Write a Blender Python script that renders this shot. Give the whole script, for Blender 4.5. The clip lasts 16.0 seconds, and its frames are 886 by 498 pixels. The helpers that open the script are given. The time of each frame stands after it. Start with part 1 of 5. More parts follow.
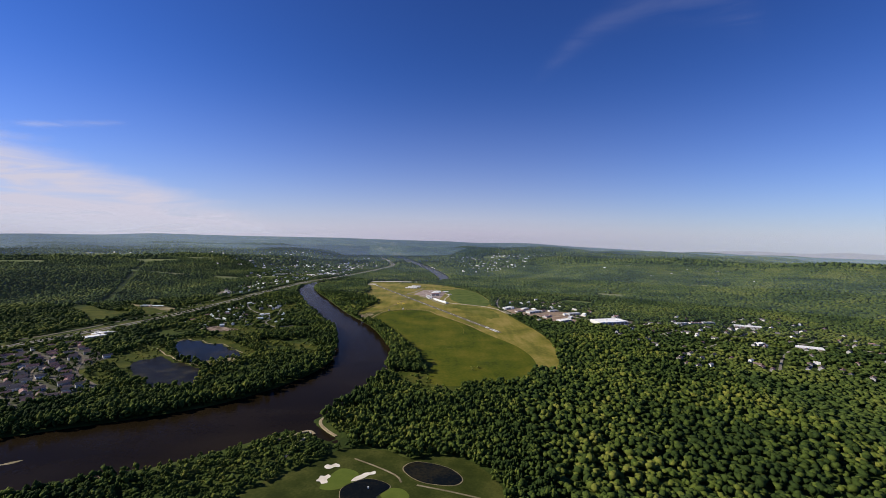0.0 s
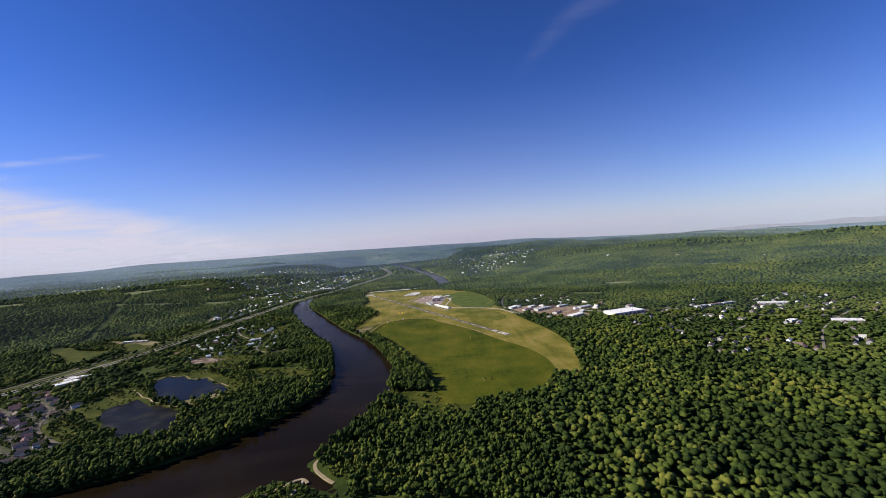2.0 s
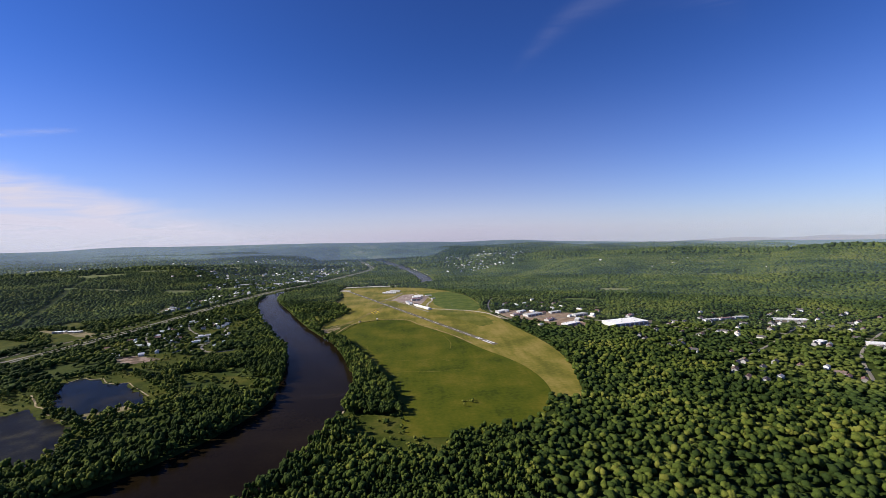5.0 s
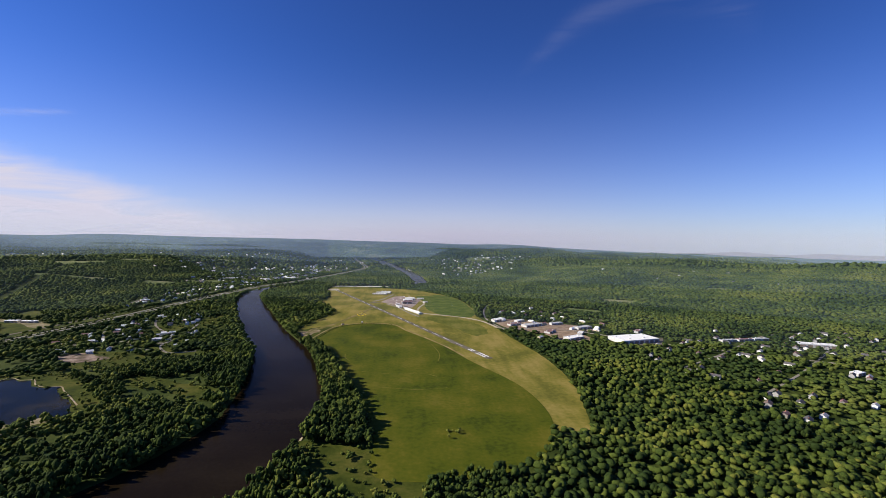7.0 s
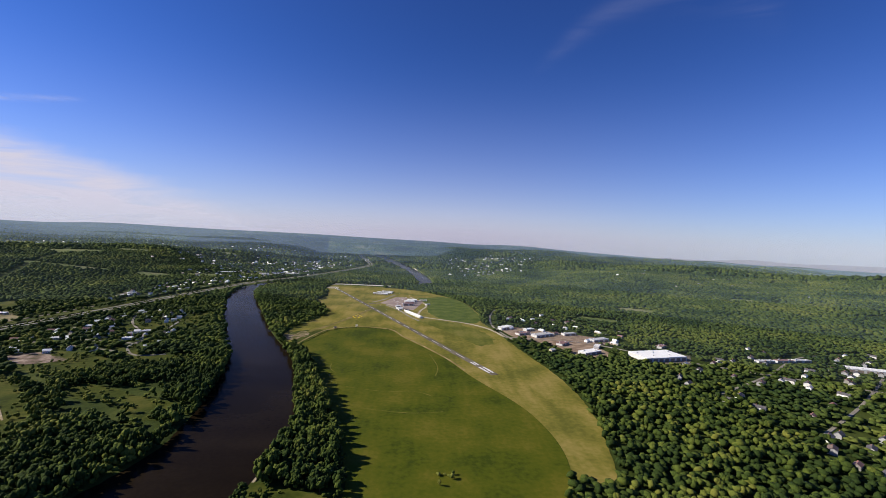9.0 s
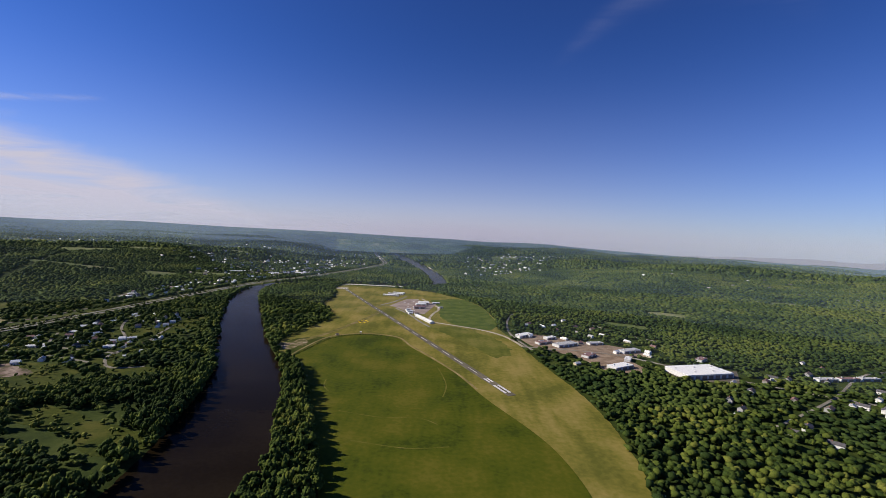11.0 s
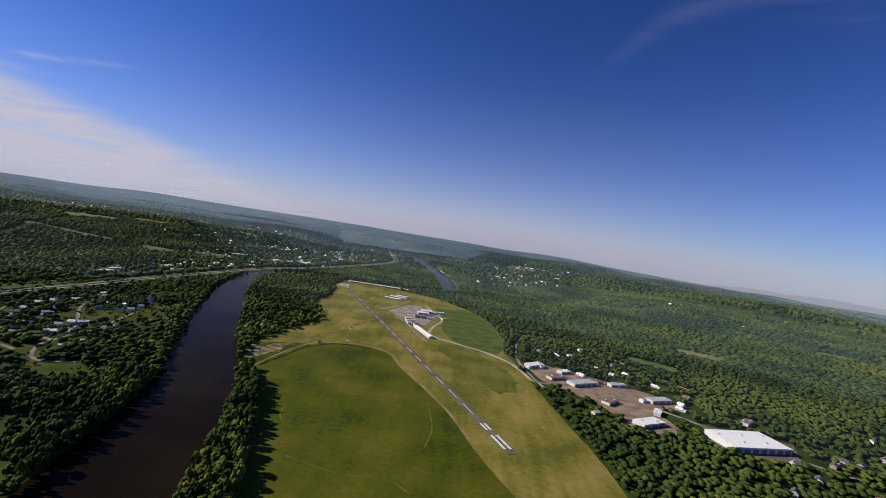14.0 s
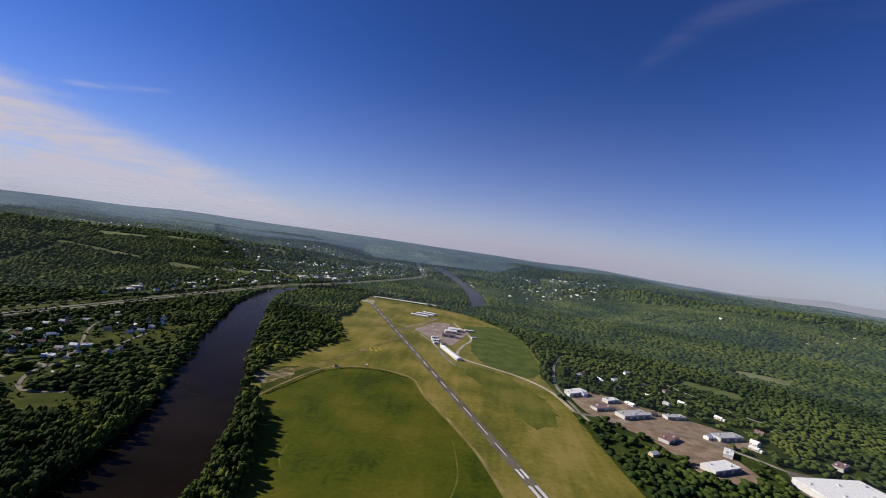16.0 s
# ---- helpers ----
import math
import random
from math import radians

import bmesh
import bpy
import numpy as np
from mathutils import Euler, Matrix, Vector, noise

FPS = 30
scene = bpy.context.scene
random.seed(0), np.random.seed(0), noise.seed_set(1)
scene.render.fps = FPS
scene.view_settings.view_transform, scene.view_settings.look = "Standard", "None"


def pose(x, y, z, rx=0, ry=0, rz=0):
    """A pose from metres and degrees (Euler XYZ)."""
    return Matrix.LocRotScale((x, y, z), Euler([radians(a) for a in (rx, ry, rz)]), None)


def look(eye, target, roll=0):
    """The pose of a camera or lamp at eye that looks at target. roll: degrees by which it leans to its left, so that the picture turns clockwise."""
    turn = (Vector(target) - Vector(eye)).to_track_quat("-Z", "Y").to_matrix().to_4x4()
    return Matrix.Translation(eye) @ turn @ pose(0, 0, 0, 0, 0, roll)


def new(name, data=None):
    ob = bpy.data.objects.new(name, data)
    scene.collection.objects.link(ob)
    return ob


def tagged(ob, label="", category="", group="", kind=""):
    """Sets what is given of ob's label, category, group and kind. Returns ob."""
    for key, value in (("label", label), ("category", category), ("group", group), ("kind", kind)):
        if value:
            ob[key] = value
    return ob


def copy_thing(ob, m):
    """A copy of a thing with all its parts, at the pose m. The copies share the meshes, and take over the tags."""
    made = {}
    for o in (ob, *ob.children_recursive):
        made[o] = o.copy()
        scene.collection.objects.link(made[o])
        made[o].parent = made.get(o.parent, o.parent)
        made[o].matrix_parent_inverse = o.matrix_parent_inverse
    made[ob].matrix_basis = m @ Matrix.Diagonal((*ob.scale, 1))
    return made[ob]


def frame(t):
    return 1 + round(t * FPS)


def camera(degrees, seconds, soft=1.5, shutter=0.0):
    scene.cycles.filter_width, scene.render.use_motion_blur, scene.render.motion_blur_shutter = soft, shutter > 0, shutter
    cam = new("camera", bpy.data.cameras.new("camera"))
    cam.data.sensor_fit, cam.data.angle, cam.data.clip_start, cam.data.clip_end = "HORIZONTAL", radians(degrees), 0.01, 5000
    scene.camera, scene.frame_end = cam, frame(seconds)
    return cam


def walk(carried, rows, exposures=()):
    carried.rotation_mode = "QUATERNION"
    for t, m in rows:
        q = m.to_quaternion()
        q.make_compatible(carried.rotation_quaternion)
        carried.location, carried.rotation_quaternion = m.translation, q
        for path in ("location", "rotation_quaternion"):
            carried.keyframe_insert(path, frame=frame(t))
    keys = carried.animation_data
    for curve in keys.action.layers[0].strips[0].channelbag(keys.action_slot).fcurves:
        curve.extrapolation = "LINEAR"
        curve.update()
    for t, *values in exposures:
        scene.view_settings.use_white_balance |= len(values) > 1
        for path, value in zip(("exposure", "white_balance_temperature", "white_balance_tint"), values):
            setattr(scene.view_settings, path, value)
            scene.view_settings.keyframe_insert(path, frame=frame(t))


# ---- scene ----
cam = camera(89.41, 16.0, soft=0.85)
PATH = [  # seconds, eye, yaw, pitch, roll
    (0, 0.91, 0.74, 191.67, -1.89, -1.99, 0.81),
    (0.5, 0.68, 16.48, 190.80, -1.70, -2.00, -0.66),
    (1, 0.99, 32.87, 189.46, -1.62, -1.67, -2.35),
    (1.5, 1.79, 49.84, 187.77, -1.92, -1.37, -3.88),
    (2, 3.04, 67.30, 185.80, -2.34, -1.54, -4.66),
    (2.5, 4.70, 85.20, 183.66, -2.24, -1.42, -4.74),
    (3, 6.73, 103.44, 181.41, -2.48, -1.47, -5.13),
    (3.5, 9.07, 121.97, 179.14, -2.92, -1.68, -5.24),
    (4, 11.69, 140.73, 176.89, -3.52, -1.70, -3.41),
    (4.5, 14.56, 159.66, 174.74, -3.78, -1.76, -2.75),
    (5, 17.63, 178.69, 172.73, -3.95, -1.78, -1.88),
    (5.5, 20.86, 197.79, 170.91, -4.06, -1.78, -0.98),
    (6, 24.23, 216.89, 169.30, -4.13, -1.74, -0.18),
    (6.5, 27.69, 235.96, 167.93, -4.19, -1.67, 0.35),
    (7, 31.21, 254.95, 166.83, -4.13, -1.50, 0.77),
    (7.5, 34.76, 273.83, 166.01, -4.39, -1.38, 1.51),
    (8, 38.31, 292.56, 165.47, -4.71, -1.71, 3.64),
    (8.5, 41.83, 311.12, 165.21, -4.13, -1.79, 3.58),
    (9, 45.29, 329.47, 165.22, -2.96, -1.63, 2.49),
    (9.5, 48.66, 347.59, 165.48, -2.39, -1.66, 2.20),
    (10, 51.91, 365.46, 165.97, -1.79, -1.78, 2.06),
    (10.5, 55.02, 383.07, 166.66, -1.21, -1.93, 2.12),
    (11, 57.97, 400.40, 167.50, -0.70, -2.06, 2.44),
    (11.5, 60.74, 417.45, 168.45, -0.32, -2.12, 3.07),
    (12, 63.29, 434.21, 169.46, 0.46, -2.07, 4.35),
    (12.5, 65.61, 450.68, 170.46, 0.67, -2.14, 5.79),
    (13, 67.68, 466.85, 171.38, 0.89, -2.25, 7.13),
    (13.5, 69.49, 482.75, 172.15, 0.94, -2.35, 7.80),
    (14, 71.01, 498.36, 172.69, 1.50, -2.08, 8.23),
    (14.5, 72.23, 513.72, 172.89, 2.22, -1.89, 8.13),
    (15, 73.13, 528.82, 172.67, 3.19, -1.87, 7.39),
    (15.5, 73.70, 543.71, 171.92, 4.53, -1.40, 8.28),
    (16, 73.94, 558.38, 170.52, 5.60, -0.86, 7.29),
]
walk(cam, [(t, pose(x, y, z, 90 + pitch, 0, yaw) @ pose(0, 0, 0, 0, 0, roll)) for t, x, y, z, yaw, pitch, roll in PATH],
     exposures=((0, 0.34), (3, 0.50), (8.5, 0.44), (12, 0.16), (16, 0.11)))

# ---- sky and sun ----
SUN_FROM = Vector((-0.83, 0.07, 0.475)).normalized()
world = bpy.data.worlds.new("sky")
scene.world = world
world.use_nodes = True
wn = world.node_tree
sky = wn.nodes.new("ShaderNodeTexSky")
sky.sky_type = "NISHITA"
sky.sun_disc = False
sky.sun_elevation = math.asin(SUN_FROM.z)
sky.sun_rotation = math.atan2(SUN_FROM.x, SUN_FROM.y)
sky.altitude = 300
sky.air_density, sky.dust_density, sky.ozone_density = 1.0, 0.0, 2.5
clear = wn.nodes.new("ShaderNodeMix")
clear.data_type, clear.blend_type = "RGBA", "MULTIPLY"
clear.inputs[0].default_value = 1.0
clear.inputs[7].default_value = (0.062, 0.085, 0.138, 1)
deep = wn.nodes.new("ShaderNodeGamma")
deep.inputs[1].default_value = 1.3
wn.links.new(sky.outputs[0], clear.inputs[6])
wn.links.new(clear.outputs[2], deep.inputs[0])
wn.links.new(deep.outputs[0], wn.nodes["Background"].inputs[0])
wn.nodes["Background"].inputs[1].default_value = 0.665
sun = new("sun", bpy.data.lights.new("sun", "SUN"))
sun.data.energy, sun.data.angle, sun.data.color = 5.0, radians(0.53), (1.0, 0.91, 0.77)
sun.matrix_world = look(SUN_FROM * 3000, (0, 0, 0))

rng = np.random.default_rng(7)


# ---- materials ----
def mat(name, colours, scale=0.2, fine=2.0, rough=0.9, bump=0.3, bump_size=0.3, metal=0.0, island=0.0, per_object=0.0, tint=0.0, streak=None, ior=1.45, spec=0.08):
    """Two to four colours mixed by noise at a broad and a fine scale (waves per metre), with fine relief."""
    m = bpy.data.materials.new(name)
    m.use_nodes = True
    n, l = m.node_tree.nodes, m.node_tree.links
    b = n["Principled BSDF"]
    co = n.new("ShaderNodeTexCoord")
    broad, small = n.new("ShaderNodeTexNoise"), n.new("ShaderNodeTexNoise")
    broad.inputs["Scale"].default_value, broad.inputs["Detail"].default_value = scale, 5
    small.inputs["Scale"].default_value, small.inputs["Detail"].default_value = fine, 4
    for x in (broad, small):
        l.new(co.outputs["Object"], x.inputs["Vector"])
    mix = n.new("ShaderNodeMath")
    mix.operation = "MULTIPLY_ADD"
    l.new(small.outputs[0], mix.inputs[0])
    mix.inputs[1].default_value = 0.5
    half = n.new("ShaderNodeMath")
    half.operation = "MULTIPLY_ADD"
    l.new(broad.outputs[0], half.inputs[0])
    half.inputs[1].default_value, half.inputs[2].default_value = 1.3, -0.4
    l.new(half.outputs[0], mix.inputs[2])
    value = mix.outputs[0]
    if streak:
        turn, along, across, amount = streak
        mp, bands = n.new("ShaderNodeMapping"), n.new("ShaderNodeTexNoise")
        mp.inputs["Rotation"].default_value, mp.inputs["Scale"].default_value = (0, 0, radians(turn)), (along, across, 1)
        bands.inputs["Scale"].default_value, bands.inputs["Detail"].default_value = 1.0, 5
        l.new(co.outputs["Object"], mp.inputs[0])
        l.new(mp.outputs[0], bands.inputs["Vector"])
        add = n.new("ShaderNodeMath")
        add.operation = "MULTIPLY_ADD"
        add.inputs[1].default_value = amount
        l.new(bands.outputs[0], add.inputs[0])
        sub = n.new("ShaderNodeMath")
        sub.operation = "SUBTRACT"
        sub.inputs[1].default_value = amount / 2
        l.new(value, sub.inputs[0])
        l.new(sub.outputs[0], add.inputs[2])
        value = add.outputs[0]
    for amount, node, socket in ((island, "ShaderNodeNewGeometry", "Random Per Island"), (per_object, "ShaderNodeObjectInfo", "Random"), (tint, "ShaderNodeAttribute", "Fac")):
        if amount:
            g = n.new(node)
            if node == "ShaderNodeAttribute":
                g.attribute_name = "tint"
            add = n.new("ShaderNodeMath")
            add.operation = "MULTIPLY_ADD"
            l.new(g.outputs[socket], add.inputs[0])
            add.inputs[1].default_value = amount
            sub = n.new("ShaderNodeMath")
            sub.operation = "SUBTRACT"
            l.new(value, sub.inputs[0])
            sub.inputs[1].default_value = amount / 2
            l.new(sub.outputs[0], add.inputs[2])
            value = add.outputs[0]
    ramp = n.new("ShaderNodeValToRGB")
    e = ramp.color_ramp.elements
    while len(e) < len(colours):
        e.new(0.5)
    for i, c in enumerate(colours):
        e[i].position = 0.27 + 0.46 * i / max(1, len(colours) - 1)
        e[i].color = (*c, 1)
    l.new(value, ramp.inputs[0])
    l.new(ramp.outputs[0], b.inputs["Base Color"])
    b.inputs["Roughness"].default_value, b.inputs["Metallic"].default_value = rough, metal
    b.inputs["IOR"].default_value = ior
    b.inputs["Specular IOR Level"].default_value = spec
    if bump:
        bn = n.new("ShaderNodeBump")
        bn.inputs["Strength"].default_value, bn.inputs["Distance"].default_value = bump, bump_size
        l.new(small.outputs[0], bn.inputs["Height"])
        l.new(bn.outputs[0], b.inputs["Normal"])
    return m


M_GROUND = mat("woodland_floor", [(0.023, 0.036, 0.008), (0.038, 0.056, 0.011), (0.062, 0.078, 0.018)], 0.012, 0.15, 0.95, 0.4, 1.0)
M_CROP = mat("green_crop", [(0.036, 0.052, 0.004), (0.062, 0.077, 0.005), (0.082, 0.089, 0.007), (0.110, 0.104, 0.012)], 0.011, 0.16, 0.9, 0.3, 0.3, streak=(66, 0.07, 0.010, 0.36))
M_AIRGRASS = mat("dry_mown_grass", [(0.102, 0.106, 0.018), (0.176, 0.156, 0.030), (0.258, 0.206, 0.060)], 0.010, 0.14, 0.95, 0.3, 0.2, streak=(-23, 0.06, 0.008, 0.6))
M_MEADOW = mat("meadow", [(0.027, 0.040, 0.005), (0.051, 0.064, 0.009), (0.086, 0.087, 0.017)], 0.024, 0.2, 0.95, 0.5, 0.4)
M_LAWN = mat("lawn", [(0.054, 0.082, 0.013), (0.078, 0.108, 0.018), (0.112, 0.130, 0.028)], 0.03, 0.4, 0.9, 0.3, 0.1)
M_OLIVE = mat("olive_turf", [(0.070, 0.086, 0.015), (0.108, 0.118, 0.020), (0.165, 0.150, 0.036)], 0.012, 0.14, 0.95, 0.3, 0.2, streak=(-23, 0.06, 0.008, 0.6))
M_SAND = mat("pale_sand", [(0.22, 0.175, 0.105), (0.31, 0.25, 0.16), (0.40, 0.335, 0.23)], 0.05, 0.6, 0.95, 0.4, 0.2)
M_SOIL = mat("bare_soil", [(0.17, 0.12, 0.085), (0.26, 0.19, 0.13), (0.34, 0.26, 0.19)], 0.05, 0.5, 0.95, 0.4, 0.2)
M_ASPHALT = mat("worn_asphalt", [(0.108, 0.094, 0.074), (0.145, 0.126, 0.098), (0.185, 0.160, 0.126)], 0.02, 0.5, 0.85, 0.2, 0.05)
M_APRON = mat("pinkish_concrete", [(0.24, 0.185, 0.160), (0.30, 0.235, 0.205), (0.36, 0.295, 0.26)], 0.03, 0.5, 0.85, 0.2, 0.05)
M_ROAD = mat("pale_road", [(0.16, 0.145, 0.12), (0.22, 0.20, 0.165), (0.30, 0.275, 0.235)], 0.02, 0.5, 0.85, 0.2, 0.05)
M_FAIRWAY = mat("golf_turf", [(0.022, 0.030, 0.005), (0.036, 0.046, 0.008), (0.066, 0.070, 0.016)], 0.03, 0.3, 0.9, 0.2, 0.1)
M_HIGHWAY = mat("highway_concrete", [(0.165, 0.15, 0.125), (0.225, 0.208, 0.175), (0.29, 0.27, 0.23)], 0.02, 0.5, 0.85, 0.2, 0.05)
M_GRAVEL = mat("gravel_track", [(0.30, 0.26, 0.19), (0.40, 0.35, 0.26), (0.48, 0.43, 0.34)], 0.04, 0.7, 0.95, 0.4, 0.1)
M_PAINT = mat("white_line_paint", [(0.62, 0.62, 0.60), (0.78, 0.78, 0.76)], 0.08, 1.0, 0.7, 0.1, 0.02)
M_WATER = mat("river_water", [(0.0085, 0.0058, 0.0028), (0.0120, 0.0084, 0.0042), (0.0170, 0.0122, 0.0066)], 0.006, 0.25, 0.20, 0.15, 0.25, ior=1.066, spec=0.5, streak=(35, 0.003, 0.02, 0.7))
M_POND = mat("pond_water", [(0.003, 0.005, 0.007), (0.006, 0.008, 0.009), (0.024, 0.021, 0.012)], 0.012, 0.3, 0.14, 0.08, 0.15, ior=1.07, spec=0.5)
M_MARSH = mat("marsh_water", [(0.006, 0.006, 0.006), (0.012, 0.012, 0.010), (0.038, 0.034, 0.020)], 0.03, 0.3, 0.4, 0.3, 0.2, ior=1.1, spec=0.5)
M_LEAF = mat("leaves", [(0.025, 0.042, 0.011), (0.050, 0.074, 0.015), (0.083, 0.108, 0.020), (0.142, 0.150, 0.030)], 0.006, 1.3, 0.75, 0.8, 0.6, island=0.30, per_object=0.25, tint=0.34, spec=0.04)
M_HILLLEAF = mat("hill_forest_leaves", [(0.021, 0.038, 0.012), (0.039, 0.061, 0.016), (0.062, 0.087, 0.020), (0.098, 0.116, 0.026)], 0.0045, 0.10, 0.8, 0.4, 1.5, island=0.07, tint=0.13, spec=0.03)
M_BARK = mat("bark", [(0.05, 0.035, 0.025), (0.09, 0.065, 0.045)], 0.5, 6.0, 0.95, 0.6, 0.05)


# ---- plan ----
def ramp01(t):
    t = np.clip(t, 0, 1)
    return t * t * (3 - 2 * t)


def spline(rows, step=20.0, closed=False):
    """A smooth line through rows of two or more numbers, by equal short steps."""
    p = np.array(rows, float)
    n = len(p)
    out = []
    for i in range(n if closed else n - 1):
        q = [p[(i + k) % n] if closed else p[min(max(i + k, 0), n - 1)] for k in (-1, 0, 1, 2)]
        m = max(2, int(np.hypot(*(q[2] - q[1])[:2]) / step))
        for t in np.arange(m) / m:
            out.append(0.5 * (2 * q[1] + (q[2] - q[0]) * t + (2 * q[0] - 5 * q[1] + 4 * q[2] - q[3]) * t**2 + (3 * q[1] - q[0] - 3 * q[2] + q[3]) * t**3))
    if not closed:
        out.append(p[-1])
    return np.array(out)


RIVER = spline([(-1900, 20, 190), (-1300, 190, 185), (-800, 400, 185), (-560, 530, 180), (-400, 605, 178), (-300, 668, 172), (-225, 748, 168), (-170, 860, 150),
                (-147, 975, 132), (-150, 1062, 134), (-170, 1155, 128), (-224, 1345, 112), (-312, 1530, 102), (-400, 1725, 104), (-490, 1940, 102),
                (-585, 2185, 88), (-625, 2400, 76), (-595, 2560, 78), (-520, 2655, 78), (-380, 2690, 74), (-180, 2690, 74), (10, 2710, 74), (100, 2800, 80),
                (98, 2960, 92), (52, 3370, 98), (-48, 3900, 118), (-200, 4600, 150), (-330, 5200, 130), (-380, 5600, 120)], 25)
HIGHWAY = spline([(-1500, 330), (-1250, 680), (-1010, 1091), (-920, 1300), (-855, 1500), (-806, 1780), (-775, 2040), (-735, 2290), (-680, 2580), (-560, 2860),
                  (-430, 3300), (-310, 3900), (-400, 4500), (-560, 5300), (-640, 6000)], 25)
FOOT_X = [-9000, 249, 250, 420, 560, 720, 1150, 1600, 2200, 3500, 9000]
FOOT_Y = [9000, 9000, 2750, 2300, 2000, 1750, 1600, 1350, 900, 200, -200]


def line_distance(x, y, line):
    """How far each point lies from a line, and the line's nearest step."""
    best, which = np.full(x.shape, 1e9), np.zeros(x.shape, int)
    for i, q in enumerate(line):
        d = np.hypot(x - q[0], y - q[1])
        near = d < best
        best[near], which[near] = d[near], i
    return best, which


INLET = spline([(-192, 668, 46), (-162, 645, 24), (-143, 627, 17), (-116, 604, 9)], 6)


def river_distance(x, y):
    """Metres from the river's edge, less than nought in the water."""
    d, i = line_distance(x, y, RIVER)
    e, j = line_distance(x, y, INLET)
    return np.minimum(d - RIVER[i, 2] / 2, e - INLET[j, 2] / 2)


def inside(x, y, shape):
    """Which points lie in a closed outline."""
    hit = np.zeros(x.shape, bool)
    for (ax, ay), (bx, by) in zip(shape, np.roll(shape, -1, 0)):
        cross = (ay > y) != (by > y)
        hit ^= cross & (x < (bx - ax) * (y - ay) / (by - ay + 1e-9) + ax)
    return hit


WAVES = [(rng.uniform(0, 6.28), rng.uniform(-1, 1), rng.uniform(-1, 1), rng.uniform(0, 6.28)) for _ in range(14)]


RIM_AZ = [-180, -90, -50, -42, -34, -28, -24, -18, -12, -5, 2, 9, 14, 19, 30, 40, 48, 90, 180]
RIM_Z = [200, 205, 212, 228, 234, 218, 208, 204, 199, 182, 174, 153, 140, 112, 76, 70, 68, 130, 200]
EAST_X, EAST_Z = [0, 1600, 1950, 2600, 4000], [86, 84, 94, 122, 138]


def height(x, y):
    """The lie of the land: a flat valley floor, wooded hills on both sides, and a ring of far ridges."""
    x, y = np.asarray(x, float), np.asarray(y, float)
    west = np.interp(y, HIGHWAY[:, 1], HIGHWAY[:, 0]) - x
    z = 92 * ramp01((west - 420) / 640) - 54 * ramp01((west - 1500) / 900)
    east = (y - np.interp(x, FOOT_X, FOOT_Y)) * 0.6
    z = z + np.interp(x, EAST_X, EAST_Z) * ramp01(east / 1250) * ramp01((x - 230) / 1200)
    r = np.hypot(x - 50, y - 300)
    az = np.degrees(np.arctan2(x - 50, y - 300))
    vale = ramp01((np.abs(x - np.interp(y, RIVER[-60:, 1], RIVER[-60:, 0])) - 190) / 800)
    z = z + (np.interp(az, RIM_AZ, RIM_Z) * 0.62 - z) * ramp01((r - 3100) / 2700) * vale
    wave = sum(math.sin(a) * np.sin((x * u + y * v) / (160 + 45 * i) + p) for i, (a, u, v, p) in enumerate(WAVES))
    z = z + wave * 11.0 * ramp01((z - 4) / 50)
    return z


def sheet(name, outline, z, material, label, step=12.0, smooth=True, kind="structure", category="ground", ragged=0.0):
    """A flat patch of ground with the outline given, a little above the floor."""
    line = spline(outline, step, True) if smooth else np.array(outline, float)
    if ragged:
        mid = line.mean(0)
        away = (line - mid) / np.linalg.norm(line - mid, axis=1)[:, None]
        line = line + away * np.array([ragged * (noise.noise(Vector((q[0] / 22, q[1] / 22, 3))) + 0.6 * noise.noise(Vector((q[0] / 8, q[1] / 8, 9)))) for q in line])[:, None]
    bm = bmesh.new()
    top = [bm.verts.new((p[0], p[1], z)) for p in line]
    low = [bm.verts.new((p[0], p[1], z - 0.6)) for p in line]
    bm.faces.new(top)
    for i in range(len(top)):
        j = (i + 1) % len(top)
        bm.faces.new((top[i], low[i], low[j], top[j]))
    bmesh.ops.recalc_face_normals(bm, faces=bm.faces)
    bmesh.ops.triangulate(bm, faces=[f for f in bm.faces if len(f.verts) > 4])
    me = bpy.data.meshes.new(name)
    bm.to_mesh(me)
    bm.free()
    me.materials.append(material)
    return tagged(new(name, me), label, category, kind=kind)


def ribbon(name, line, width, lift, material, label, category="road", kind="structure"):
    """A road along a line, on the lie of the land, with thickness."""
    line = np.array(line, float)
    d = np.gradient(line[:, :2], axis=0)
    d /= np.linalg.norm(d, axis=1)[:, None] + 1e-9
    side = np.stack([d[:, 1], -d[:, 0]], 1)
    bm = bmesh.new()
    rows = []
    for p, s in zip(line, side):
        row = []
        for k, drop in ((-0.5 - lift / width, lift + 0.6), (-0.5, 0), (0.5, 0), (0.5 + lift / width, lift + 0.6)):
            q = p[:2] + s * k * width
            row.append(bm.verts.new((q[0], q[1], float(height(p[0], p[1])) + lift - drop)))
        rows.append(row)
    for a, b in zip(rows, rows[1:]):
        for k in range(3):
            bm.faces.new((a[k], a[k + 1], b[k + 1], b[k]))
    bmesh.ops.recalc_face_normals(bm, faces=bm.faces)
    me = bpy.data.meshes.new(name)
    bm.to_mesh(me)
    bm.free()
    me.materials.append(material)
    return tagged(new(name, me), label, category, kind=kind)


